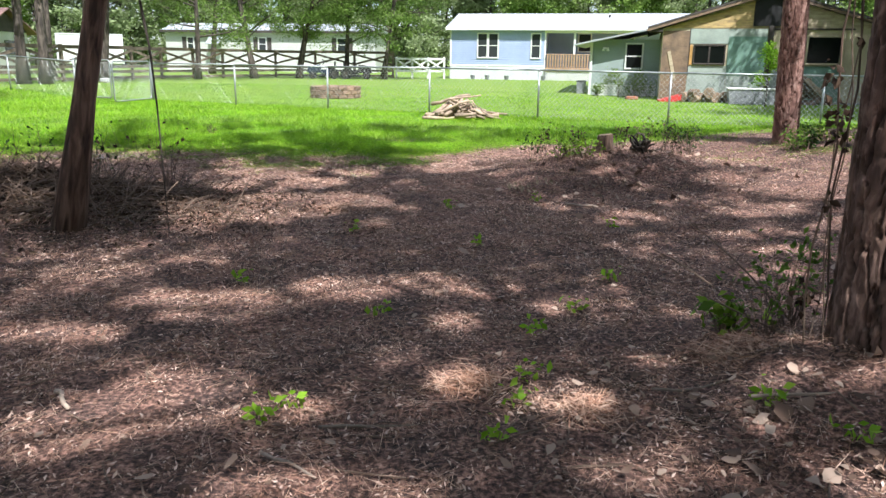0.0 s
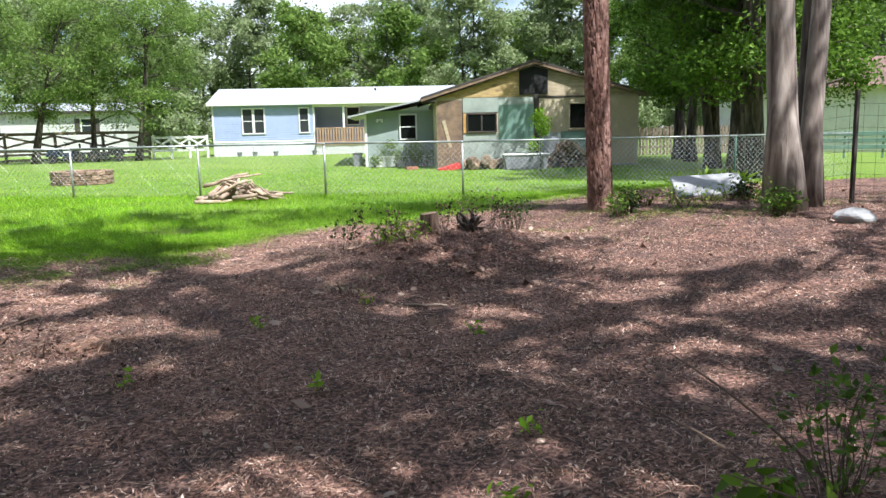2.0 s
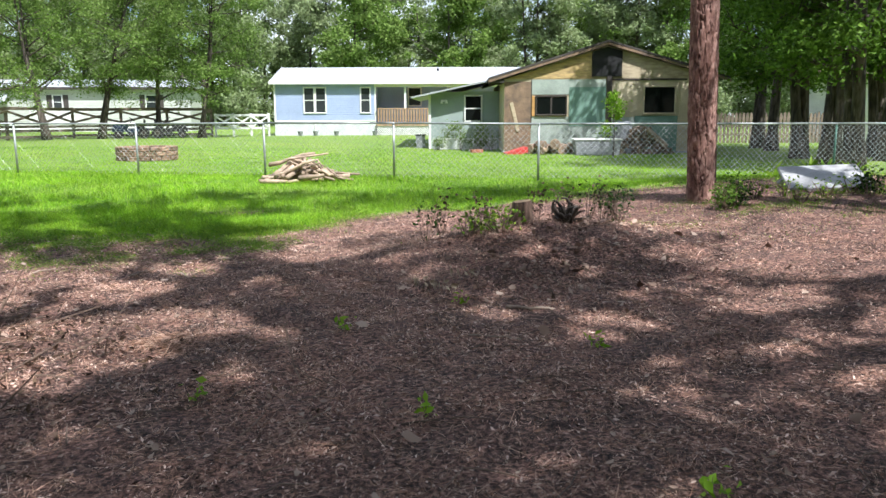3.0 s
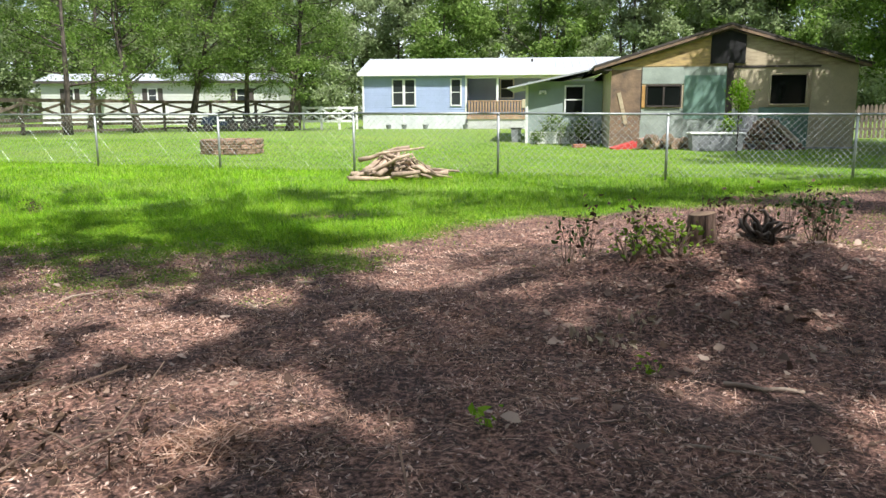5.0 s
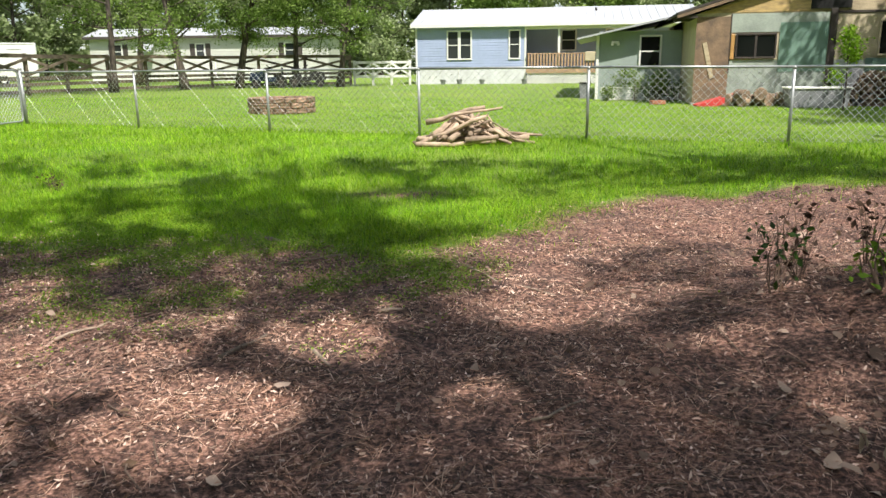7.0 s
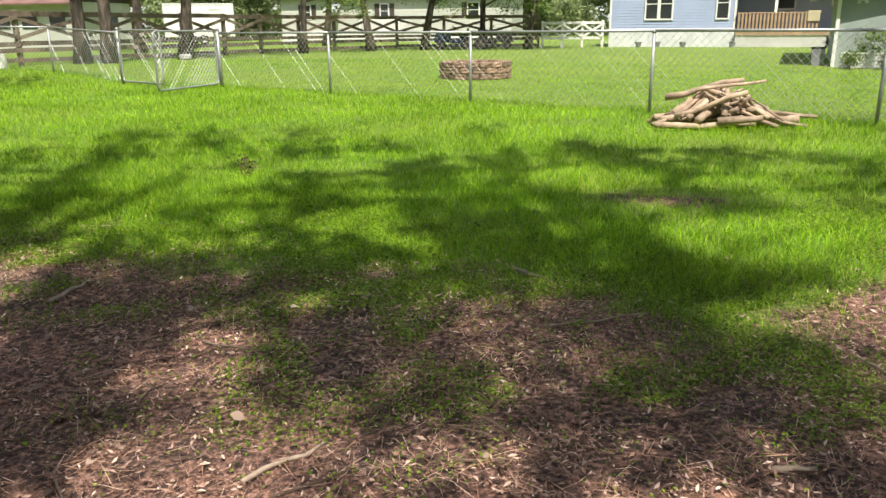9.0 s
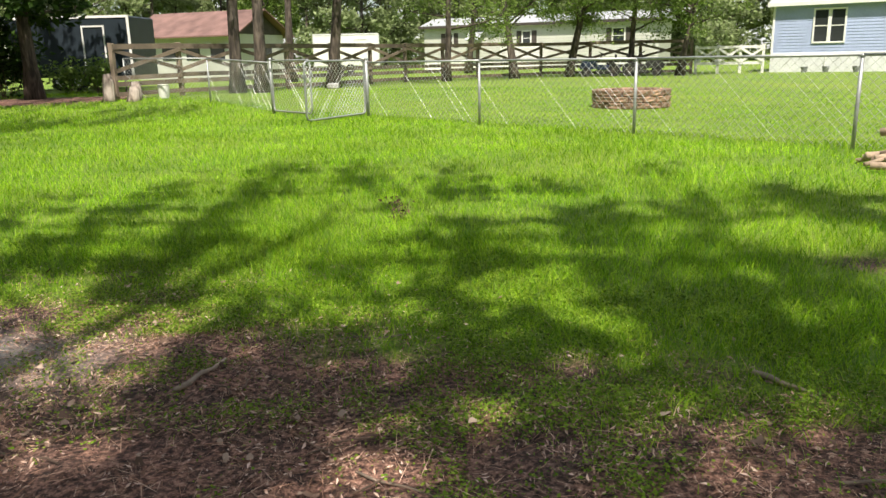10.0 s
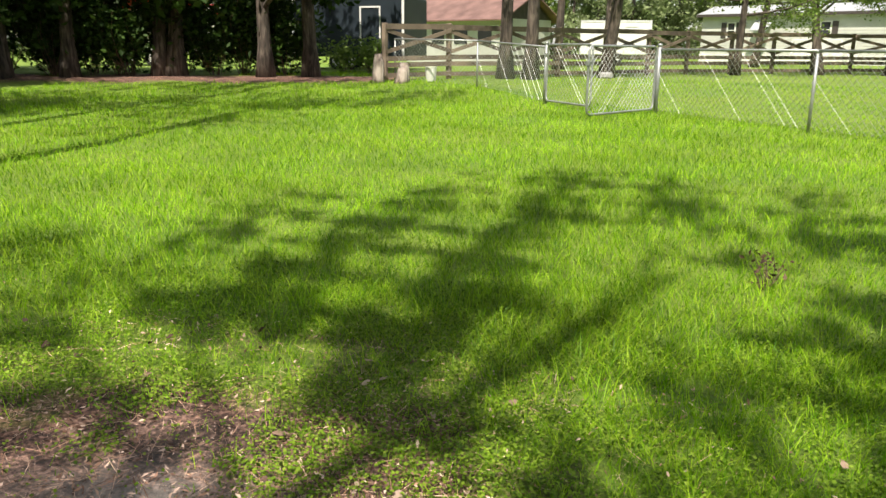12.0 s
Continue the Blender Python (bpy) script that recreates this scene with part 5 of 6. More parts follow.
def dry_weeds():
    kinds = [shrub_meshes(100 + k, 0.18, 0.44, 64, 0.046, 7, thick=0.005) for k in range(4)]
    rnd = random.Random(8)
    spots = [(3.25, 10.25), (3.05, 10.45), (3.45, 10.1), (2.75, 10.4), (3.6, 10.3), (1.75, 10.35), (1.55, 10.2), (2.2, 10.5), (3.7, 10.5), (3.3, 9.95)]
    for i, (x, y) in enumerate(spots):
        shrub("dry_weed", kinds[i % 4], at(x, y, 0, rnd.uniform(0, 360)), M_DRYLEAF if i % 2 else M_DARKLEAF, "withered brown weed stalks on the mound", "withered weeds", category="weed")
    green = [shrub_meshes(110 + k, 0.22, 0.2, 90, 0.05, 8) for k in range(3)]
    for i, (x, y) in enumerate(((2.05, 10.0), (2.2, 9.75), (1.9, 9.85), (2.3, 10.0), (6.3, 11.4), (6.6, 11.05), (5.95, 11.5), (7.0, 11.1), (7.75, 11.3), (6.1, 10.8), (7.4, 10.9), (6.0, 12.1))):
        shrub("low_weed", green[i % 3], at(x, y, 0, 80 * i), M_WEED, "low green weed on the dirt", "green weeds", category="weed")
    bush = [shrub_meshes(120 + k, 0.24, 0.36, 320, 0.05, 12, thick=0.006) for k in range(3)]
    for i, (x, y) in enumerate(((5.3, 11.0), (5.5, 11.2), (6.45, 9.4), (6.6, 9.65), (7.1, 10.9))):
        shrub("bush", bush[i % 3], at(x, y, -0.02, 50 * i), M_DARKLEAF if i % 2 else M_OAK, "small leafy green bush under the trees", "small bushes")
    shrub("dark_weed", shrub_meshes(131, 0.14, 0.24, 60, 0.035, 10, thick=0.004), at(-4.26, 14.75), M_DRYLEAF, "dark withered weed tuft in the lawn", category="weed")
    seed = [shrub_meshes(140 + k, 0.08, 0.09, 12, 0.05, 5, thick=0.003) for k in range(3)]
    for i, (x, y) in enumerate(((-0.69, 5.05), (0.0, 3.08), (0.08, 3.2), (1.21, 4.14), (1.48, 4.6), (1.16, 3.53), (0.95, 2.93), (1.05, 3.3), (0.3, 4.4), (-0.9, 2.6), (1.8, 5.2), (0.9, 6.2), (-0.2, 6.6), (2.1, 7.1), (1.5, 8.3), (0.6, 7.7), (2.1, 3.2), (2.3, 2.9))):
        shrub("seedling", seed[i % 3], at(x, y, 0, 70 * i), M_SAPLEAF if i in (0, 1, 2, 7) else M_WEED, "tiny green seedling sprouting from the litter", "seedlings", category="plant")
    pale = shrub_meshes(151, 0.12, 0.15, 24, 0.075, 5, thick=0.004)
    for x, y in ((1.28, 8.72), (1.42, 8.6), (1.62, 8.9)):
        shrub("withered_sprig", pale, at(x, y, 0, 40 * x), M_PALEDRY, "pale withered sprig with curled dry leaves", "withered sprigs", category="weed")
    tall = [shrub_meshes(160 + k, 0.35, 0.75, 46, 0.06, 10, thick=0.005) for k in range(3)]
    for i, (x, y) in enumerate(((-3.9, 8.0), (-4.5, 7.7), (-3.3, 8.3), (-4.9, 8.4), (-2.9, 8.0), (-5.4, 8.2), (-3.6, 8.7), (-2.6, 8.6))):
        shrub("tall_weed", tall[i % 3], at(x, y, 0, 47 * i), M_DRYLEAF if i % 2 else M_DARKLEAF, "thin tall weed with few leaves on the brush bank", "bank weeds", category="weed")


dry_weeds()


def right_thicket():
    """Vines, a leafy shrub and straw at the foot of the large pine."""
    t = shrub("thicket_shrub", shrub_meshes(171, 0.24, 0.55, 200, 0.042, 18, thick=0.003), at(2.55, 4.15), M_OAK, "leafy green shrub tangled with dry stems beside the pine")
    shrub("thicket_shrub", shrub_meshes(172, 0.22, 0.42, 110, 0.042, 14, thick=0.003), at(2.35, 3.95), M_OAK, "leafy green shrub tangled with dry stems beside the pine")
    shrub("broadleaf_weed", shrub_meshes(173, 0.18, 0.14, 70, 0.08, 7), at(2.15, 4.0), M_WEED, "bluish green broadleaf weed on the litter", category="weed")
    rnd, rng = random.Random(17), np.random.default_rng(17)
    v = thing("hanging_vine", at(2.46, 3.70), "thin brown vines hanging from the pine with dead leaves", "vine")
    w, pts = Shape(), []
    for k in range(4):
        x, y = rnd.uniform(-0.06, 0.1), rnd.uniform(-0.08, 0.08)
        path = [Vector((x + 0.018 * math.sin(1.3 * i + k) - 0.004 * i * (k % 3 - 1), y + 0.018 * math.cos(1.7 * i + k), 0.24 * i - 0.03)) for i in range(18)]
        w.tube(path, [0.003 + 0.002 * (k % 2)] * 18, 5, False)
        for q in path[3:]:
            if rnd.random() < 0.25:
                pts += [tuple(q + Vector((rnd.gauss(0, 0.02), rnd.gauss(0, 0.02), rnd.gauss(-0.02, 0.03)))) for _ in range(3)]
    for dx, dy, z, n in ((0.0, 0.0, 1.02, 26), (-0.05, 0.02, 1.2, 12), (-0.02, 0.0, 1.72, 16), (-0.03, 0.05, 0.2, 24)):
        pts += [(dx + rnd.gauss(0, 0.03), dy + rnd.gauss(0, 0.03), z + rnd.gauss(0, 0.05)) for _ in range(n)]
    part("vine_stem", w, M_TWIG, v, "", True)
    a, f = leaf_cloud(np.array(pts), 0.05, rng, 0.0, 0.6, 0.5, 0.5)
    tagged(part("dead_leaf", raw_mesh("dead_leaf", a, f), M_DRYLEAF, v, "curled dark dead leaves"), kind="stuff")
    # leaning dry stems
    for k, (a, b) in enumerate((((2.4, 4.2, 0.0), (1.85, 4.4, 0.42)), ((2.45, 4.0, 0.0), (1.95, 3.95, 0.3)), ((2.6, 4.25, 0.1), (2.1, 4.6, 0.55)))):
        solo("leaning_twig", Shape().tube(limb_path((a[0], a[1], gz(a[0], a[1])), (b[0], b[1], gz(b[0], b[1]) + b[2]), rnd, 0.08, 6), [0.007, 0.006, 0.005, 0.005, 0.004, 0.002], 5), M_TWIG, "thin dry twig leaning out of the thicket", "twig", group="leaning twigs")
    for x, y, r in ((2.08, 3.75, 0.15), (2.2, 3.8, 0.1), (0.85, 3.45, 0.14), (1.36, 3.2, 0.14), (-0.5, 7.6, 0.2)):
        n = 420
        c = rng.normal(size=(n, 3)) * r * np.array([0.6, 0.6, 0.0])
        c[:, 2] = ground_z(x + c[:, 0], y + c[:, 1]) + np.abs(rng.normal(size=n)) * 0.03 * np.exp(-(c[:, 0] ** 2 + c[:, 1] ** 2) / r ** 2)
        c += np.array([x, y, 0.012])
        q, f = leaf_cloud(c, 0.16, rng, 0.7, 0.022, 0.0)
        solo("straw_clump", raw_mesh("straw_clump", q, f), M_NEEDLE, "small heap of orange pine straw on the ground", "straw", group="straw heaps")
    # a bare hanging stem under the left-hand tree crowns
    solo("creeper", Shape().tube([(-1.9, 6.3, 3.2), (-1.86, 6.3, 2.6), (-1.80, 6.3, 1.9), (-1.74, 6.32, 1.4), (-1.72, 6.33, 0.95), (-1.70, 6.33, gz(-1.7, 6.33))], [0.014, 0.013, 0.012, 0.010, 0.008, 0.004], 6), M_DARKBARK, "bare dark vine stem hanging by the tree", "vine", smooth=True)


right_thicket()


def brush_bank():
    """Dark tangle of twigs and dead leaves under the trees."""
    rnd, rng, s = random.Random(91), np.random.default_rng(91), Shape()
    for k in range(1700):
        x, y = rnd.gauss(-3.8, 1.05), rnd.gauss(7.4, 0.6)
        z0 = gz(x, y) + 0.22 * math.exp(-((x + 3.7) / 1.2) ** 2 - ((y - 7.5) / 0.6) ** 2) * rnd.random()
        a, L = rnd.uniform(0, 6.28), rnd.uniform(0.15, 0.6)
        d = Vector((math.cos(a), math.sin(a), rnd.gauss(0.1, 0.25))) * L
        p = Vector((x, y, z0 + 0.02))
        s.tube([p - d * 0.5 + Vector((0, 0, 0.5 * abs(d.z))), p + Vector((0, 0, 0.02)), p + d * 0.5 + Vector((0, 0, 0.5 * abs(d.z)))], [0.006, 0.005, 0.003], 4, False)
    b = thing("brush_heap", pose(0, 0, 0), "dark tangled bank of dead twigs and leaves under the trees", "brush")
    tagged(part("dead_twig", s, M_TWIG, b), kind="stuff")
    n = 24000
    x, y = rng.normal(-3.8, 1.1, n), rng.normal(7.4, 0.65, n)
    z = ground_z(x, y) + 0.02 + 0.22 * np.exp(-((x + 3.7) / 1.2) ** 2 - ((y - 7.5) / 0.6) ** 2) * rng.random(n)
    v, f = leaf_cloud(np.stack([x, y, z], 1), 0.05, rng, 0.4, 0.45, 0.4)
    tagged(part("dead_leaf", raw_mesh("dead_leaf", v, f), M_DRYLEAF, b), kind="stuff")


brush_bank()


def slab_and_wire():
    s = thing("concrete_slab", at(7.2, 11.9, 0.02, -24), "tilted pale concrete slab lying on rubble", "slab")
    part("slab", Shape().box(-0.5, -0.42, 0, 0.5, 0.42, 0.06, 0.012), M_CONCRETE, s, m=pose(0, 0, 0.085, 16, -3, 0))
    rnd = random.Random(4)
    for k, (x, y) in enumerate(((-0.4, 0.4), (0.35, 0.35), (0.0, 0.45), (0.55, 0.62), (0.1, 0.7))):
        rub = bmesh.new()
        bmesh.ops.create_icosphere(rub, subdivisions=2, radius=0.14)
        for q in rub.verts:
            q.co = Vector((q.co.x * 1.3, q.co.y, q.co.z * 0.7)) * (1 + 0.3 * noise.noise(q.co * 9 + Vector((k, 0, 0))))
        me = bpy.data.meshes.new("rubble_stone")
        rub.to_mesh(me)
        rub.free()
        part("rubble_stone", me, M_CONCRETE, s, m=pose(x * 0.8, y * 0.8, 0.01, 0, 0, 40 * k))
    rub = bmesh.new()
    bmesh.ops.create_icosphere(rub, subdivisions=3, radius=0.17)
    for q in rub.verts:
        q.co = Vector((q.co.x * 1.35, q.co.y, q.co.z * 0.6)) * (1 + 0.25 * noise.noise(q.co * 7))
    me = bpy.data.meshes.new("rock")
    rub.to_mesh(me)
    rub.free()
    solo("rock", me, M_CONCRETE, "pale grey rock on the dirt", "rock", at(6.75, 8.6, 0.05), smooth=True)
    # spiky plants by the fence
    rng = np.random.default_rng(6)
    for k, (x, y) in enumerate(((8.3, 14.6), (8.7, 14.2), (9.2, 14.5), (9.0, 13.6))):
        sh = Shape()
        for i in range(16):
            a, e = rng.uniform(0, 6.28), rng.uniform(0.3, 1.2)
            L, up = rng.uniform(0.3, 0.5), Vector((math.cos(a), math.sin(a), 0))
            side = Vector((-math.sin(a), math.cos(a), 0)) * 0.028
            p = [Vector((0, 0, 0)), up * L * 0.5 * math.cos(e) + Vector((0, 0, L * 0.55 * math.sin(e))), up * L * math.cos(e) + Vector((0, 0, L * 0.8 * math.sin(e)))]
            n = len(sh.v)
            sh.v += [tuple(p[0] - side), tuple(p[0] + side), tuple(p[1] + side), tuple(p[1] - side), tuple(p[1] - Vector((0, 0, 0.015))), tuple(p[2])]
            sh.f += [(n, n + 1, n + 2, n + 4), (n, n + 4, n + 3), (n + 4, n + 2, n + 5), (n + 3, n + 4, n + 5)]
        y_ = thing("yucca_plant", at(x, y), "spiky grey-green yucca plant near the fence", "plant", "yuccas")
        part("leaf_rosette", sh, M_WEED, y_)
    f = thing("hog_wire_fence", pose(0, 0, 0), "sagging square hog-wire fence on steel posts", "fence")
    pts = [(7.3, 10.35), (7.95, 9.95), (9.6, 9.0), (11.5, 8.0)]
    for x, y in pts:
        part("steel_post", Shape().box(-0.02, -0.015, -0.2, 0.02, 0.015, 1.4).box(-0.006, 0.015, -0.2, 0.006, 0.045, 1.4), M_DARKTRIM, f, m=at(x, y))
    for (xa, ya), (xb, yb) in zip(pts, pts[1:]):
        w = Shape()
        a, b = Vector((xa, ya, gz(xa, ya))), Vector((xb, yb, gz(xb, yb)))
        for k in range(9):
            z = 0.08 + 0.145 * k
            w.tube([a + Vector((0, 0, z)), a.lerp(b, 0.5) + Vector((0, 0, z - 0.03)), b + Vector((0, 0, z))], 0.0025, 3, False)
        n = int((b - a).length / 0.15)
        for k in range(n):
            p = a.lerp(b, (k + 0.5) / n)
            w.tube([p + Vector((0, 0, 0.06)), p + Vector((0, 0, 1.23))], 0.0022, 3, False)
        part("wire_mesh", w, M_DARKTRIM, f)


slab_and_wire()


def by_the_gable_house():
    H = pose(7.45, 29.05, 0.0, 0, 0, -12)
    t = thing("stock_tub", H @ pose(2.25, -1.75, 0.0), "large grey oblong tub with a pale rim on the grass", "tub")
    part("tub_body", Shape().prism([(0.06, 0), (1.46, 0), (1.52, 0.5), (0, 0.5)], 0, 0.75), M_TUB, t)
    part("rim", Shape().box(-0.03, -0.03, 0.49, 1.55, 0.03, 0.54, 0.012).box(-0.03, 0.72, 0.49, 1.55, 0.78, 0.54, 0.012).box(-0.03, 0.03, 0.49, 0.03, 0.72, 0.54, 0.012).box(1.49, 0.03, 0.49, 1.55, 0.72, 0.54, 0.012), M_WHITE, t, "pale rolled rim")
    p = thing("firewood_pile", H @ pose(4.65, -0.75, 0.0), "rough heap of split brown firewood against the wall", "wood pile")
    rnd = random.Random(31)
    for k in range(150):
        u = rnd.random() ** 1.3
        half = 0.95 * (1 - u) + 0.12
        L, r = rnd.uniform(0.28, 0.45), rnd.uniform(0.05, 0.09)
        s = Shape().prism([(-r, 0), (r * 0.9, 0.1 * r), (0.2 * r, r * 1.4), (-0.6 * r, r)], -L / 2, L / 2)
        part("log", s, M_FIREWOOD, p, m=pose(rnd.uniform(-half, half), rnd.uniform(-0.25, 0.35) * (1.2 - u), u * 0.88 + 0.0, rnd.gauss(0, 14), rnd.uniform(0, 360), rnd.gauss(0, 35)))
    part("long_log", Shape().tube([(0.1, -0.3, 0.85), (0.75, -0.45, 0.25)], [0.08, 0.09], 9), M_LOG, p, "pale leaning log")
    d = thing("metal_drum", H @ pose(4.1, -0.42, 0.0), "grey metal drum behind the firewood", "drum")
    part("drum_body", Shape().tube([(0, 0, 0), (0, 0, 0.3), (0, 0, 0.31), (0, 0, 0.6), (0, 0, 0.61), (0, 0, 1.02), (0, 0, 1.10)], [0.29, 0.29, 0.305, 0.305, 0.29, 0.29, 0.2], 20), M_TUB, d)
    k = thing("red_sled", H @ pose(0.6, -0.75, 0.03, 0, -14, 12), "red plastic sled leaning on logs", "sled")
    part("hull", Shape().prism([(-0.6, 0.0), (0.45, 0.0), (0.62, 0.14), (0.55, 0.2), (-0.6, 0.17)], -0.2, 0.2), M_RED, k)
    rl = thing("log_rounds", H @ pose(1.65, -0.75, 0.0), "row of brown cut log rounds on the grass", "logs")
    for i in range(13):
        x, r = -0.75 + i * 0.13 + rnd.uniform(-0.03, 0.03), rnd.uniform(0.11, 0.19)
        part("log_round", Shape().tube([(0, -0.18, 0), (0, -0.17, 0), (0, 0.17, 0), (0, 0.18, 0)], [r * 0.93, r, r, r * 0.93], 12), M_FIREWOOD, rl, m=pose(x, rnd.uniform(-0.3, 0.3), r + (0.16 if i % 4 == 2 else 0), 0, 0, rnd.uniform(-40, 40)))
    # sapling
    s = thing("sapling", at(10.08, 25.6), "young sapling with bright yellow-green leaves", "tree")
    st, rng = Shape(), np.random.default_rng(2)
    st.tube([(0, 0, -0.03), (0.02, 0, 0.7), (-0.02, 0.02, 1.4), (0, 0, 1.9)], [0.022, 0.018, 0.013, 0.006], 6, False)
    c = []
    for cx, cz, rr, n in ((0.05, 1.55, 0.27, 420), (-0.05, 1.85, 0.17, 190), (-0.28, 0.85, 0.22, 260), (0.12, 1.28, 0.18, 150)):
        st.tube([(0, 0, cz - 0.3), (cx * 0.6, 0, cz - 0.1), (cx, 0, cz)], [0.01, 0.007, 0.004], 4, False)
        c.append(rng.normal(size=(n, 3)) * rr * 0.55 + np.array([cx, 0, cz]))
    v, f = leaf_cloud(np.concatenate(c), 0.085, rng, 0.3)
    part("trunk", st, M_DARKBARK, s, "", True)
    part("crown", raw_mesh("crown", v, f), M_SAPLEAF, s)
    solo("garden_lattice", lattice(-2.6, -0.1, 0.02, 0.45, 2.75), M_WHITE, "low white lattice edging in front of the lean-to", "lattice", H)
    pl = [shrub_meshes(190 + q, 0.35, h, 460, 0.075, 9, thick=0.006) for q, h in enumerate((1.1, 0.8, 0.5))]
    for i, (u, v_) in enumerate(((-2.0, 2.9), (-1.1, 2.5), (-0.7, 2.8), (-1.5, 2.35), (-0.35, 2.4), (-2.4, 2.4), (-0.9, 2.1))):
        w = H @ Vector((u, v_, 0))
        shrub("garden_plant", pl[i % 3], at(w.x, w.y, 0, 60 * i), M_LIGHTLEAF, "tall leafy garden plant by the lattice", "garden plants", category="plant")
    b = H @ Vector((-1.2, -0.1, 0))
    solo("clay_brick", Shape().box(-0.22, -0.1, 0, 0.22, 0.1, 0.12, 0.012), M_TERRA, "red clay block lying on the grass", "brick", at(6.55, 29.4, 0, 10))
    bn = thing("waste_bin", at(5.2, 33.6, 0, -12), "small dark grey bin at the lean-to corner", "bin")
    part("bin_body", Shape().prism([(-0.15, 0), (0.15, 0), (0.19, 0.5), (-0.19, 0.5)], -0.17, 0.17), M_TUB, bn)
    part("lid", Shape().box(-0.2, -0.19, 0.5, 0.2, 0.19, 0.55, 0.015), M_RUBBER, bn)
    # flower pots along the skirting
    for x, y in ((0.45, 47.0), (1.3, 46.9), (2.45, 46.6), (4.6, 46.3)):
        q = thing("flower_pot", at(x, y), "small dark flower pot by the white skirting", "pot", "flower pots")
        part("pot_body", Shape().tube([(0, 0, 0), (0, 0, 0.2), (0, 0, 0.24)], [0.1, 0.15, 0.16], 12), M_TUB, q)
        part("soil", Shape().tube([(0, 0, 0.225), (0, 0, 0.245)], 0.135, 12), M_DARKTRIM, q)


by_the_gable_house()


def right_background():
    s = thing("metal_shed", pose(16.8, 37.5, 0.0, 0, 0, -14), "grey-blue metal shed behind the house", "shed")
    part("shed_wall", Shape().box(0, 0, -0.05, 3.0, 2.4, 2.0), M_TUB, s)
    part("shed_roof", Shape().prism([(-0.15, 2.0), (3.15, 2.0), (1.5, 2.5)], -0.1, 2.5), M_METALROOF, s)
    part("shed_door", Shape().box(0.5, -0.03, 0, 1.4, -0.003, 1.85, 0.01), M_SKIRT, s)
    f = thing("picket_fence", pose(19.4, 36.5, 0, 0, 0, -16), "grey weathered picket fence behind the trees", "fence")
    me = Shape().prism([(-0.06, 0), (0.06, 0), (0.06, 1.35), (0, 1.45), (-0.06, 1.35)], -0.01, 0.01).mesh("picket")
    for k in range(46):
        part("picket", me, M_WOODFENCE, f, m=pose(k * 0.17, 0, random.uniform(-0.05, 0.03)))
    for z in (0.35, 1.1):
        part("rail", Shape().box(-0.1, 0.012, z, 7.8, 0.05, z + 0.09, 0.006), M_WOODFENCE, f)
    g = thing("green_trailer", pose(22.0, 27.5, 0.0, 0, 0, -40), "long green slatted trailer behind the trees", "trailer")
    for z in (0.35, 0.6, 0.85):
        part("slat", Shape().box(0, 0, z, 4.0, 0.04, z + 0.16, 0.01), M_GREENPANEL, g)
    for x in (0.0, 1.3, 2.6, 3.9):
        part("stake", Shape().box(x, 0.04, 0.0, x + 0.08, 0.1, 1.05, 0.01), M_GREENPANEL, g)


right_background()


def mower(m, body, label):
    t = thing("riding_mower", m, label, "mower", "parked mowers")
    part("hood", Shape().prism([(-0.95, 0.32), (-0.15, 0.32), (-0.2, 0.78), (-0.85, 0.72)], -0.3, 0.3), body, t)
    part("chassis", Shape().box(-0.2, -0.35, 0.28, 0.8, 0.35, 0.5, 0.03), body, t)
    part("mower_deck", Shape().box(-0.3, -0.5, 0.1, 0.45, 0.5, 0.26, 0.04), M_RUBBER, t)
    part("seat", Shape().box(0.2, -0.22, 0.5, 0.6, 0.22, 0.6, 0.03).box(0.56, -0.22, 0.6, 0.66, 0.22, 0.95, 0.03), M_RUBBER, t, "black seat")
    part("steering_wheel", Shape().tube([(-0.1, 0, 0.7), (0.02, 0, 0.95)], 0.02, 6).tube([(0.01, 0, 0.95), (0.03, 0, 0.98)], 0.17, 14), M_RUBBER, t)
    for x, r in ((-0.65, 0.2), (0.55, 0.28)):
        for y in (-0.45, 0.3):
            w = part("wheel", Shape().tube([(x, y, r), (x, y + 0.16, r)], r, 16), M_RUBBER, t)
            part("rim", Shape().tube([(x, y - 0.01, r), (x, y + 0.17, r)], r * 0.5, 10), M_DARKTRIM, w)


mower(at(-7.9, 43.9, 0, 10), M_CARBLUE, "dark blue riding mower parked by the trees")
mower(at(-6.2, 44.2, 0, 190), M_RUBBER, "black riding mower parked by the trees")
solo("white_bucket", Shape().tube([(0, 0, 0), (0, 0, 0.36), (0, 0, 0.37), (0, 0, 0.39)], [0.14, 0.16, 0.17, 0.17], 16), M_WHITE, "white plastic bucket at the fence corner", "bucket", at(-17.4, 26.9))
for i, (x, y, h) in enumerate(((-18.1, 25.5, 0.75), (-17.9, 26.3, 0.5), (-17.6, 25.9, 0.4))):
    solo("old_stump", Shape().tube([(0, 0, -0.05), (0.02, 0, 0.1), (0.03, 0.02, h * 0.7), (0.02, 0, h)], [0.24, 0.17, 0.15, 0.1], 11), M_GREYBARK, "rotting grey tree stump at the fence corner", "stump", at(x, y), group="old stumps", smooth=True)
solo("white_stone", Shape().box(-0.2, -0.12, 0, 0.2, 0.12, 0.2, 0.05), M_CONCRETE, "pale stone at the foot of a tree", "stone", at(-14.9, 32.3, 0, 20))


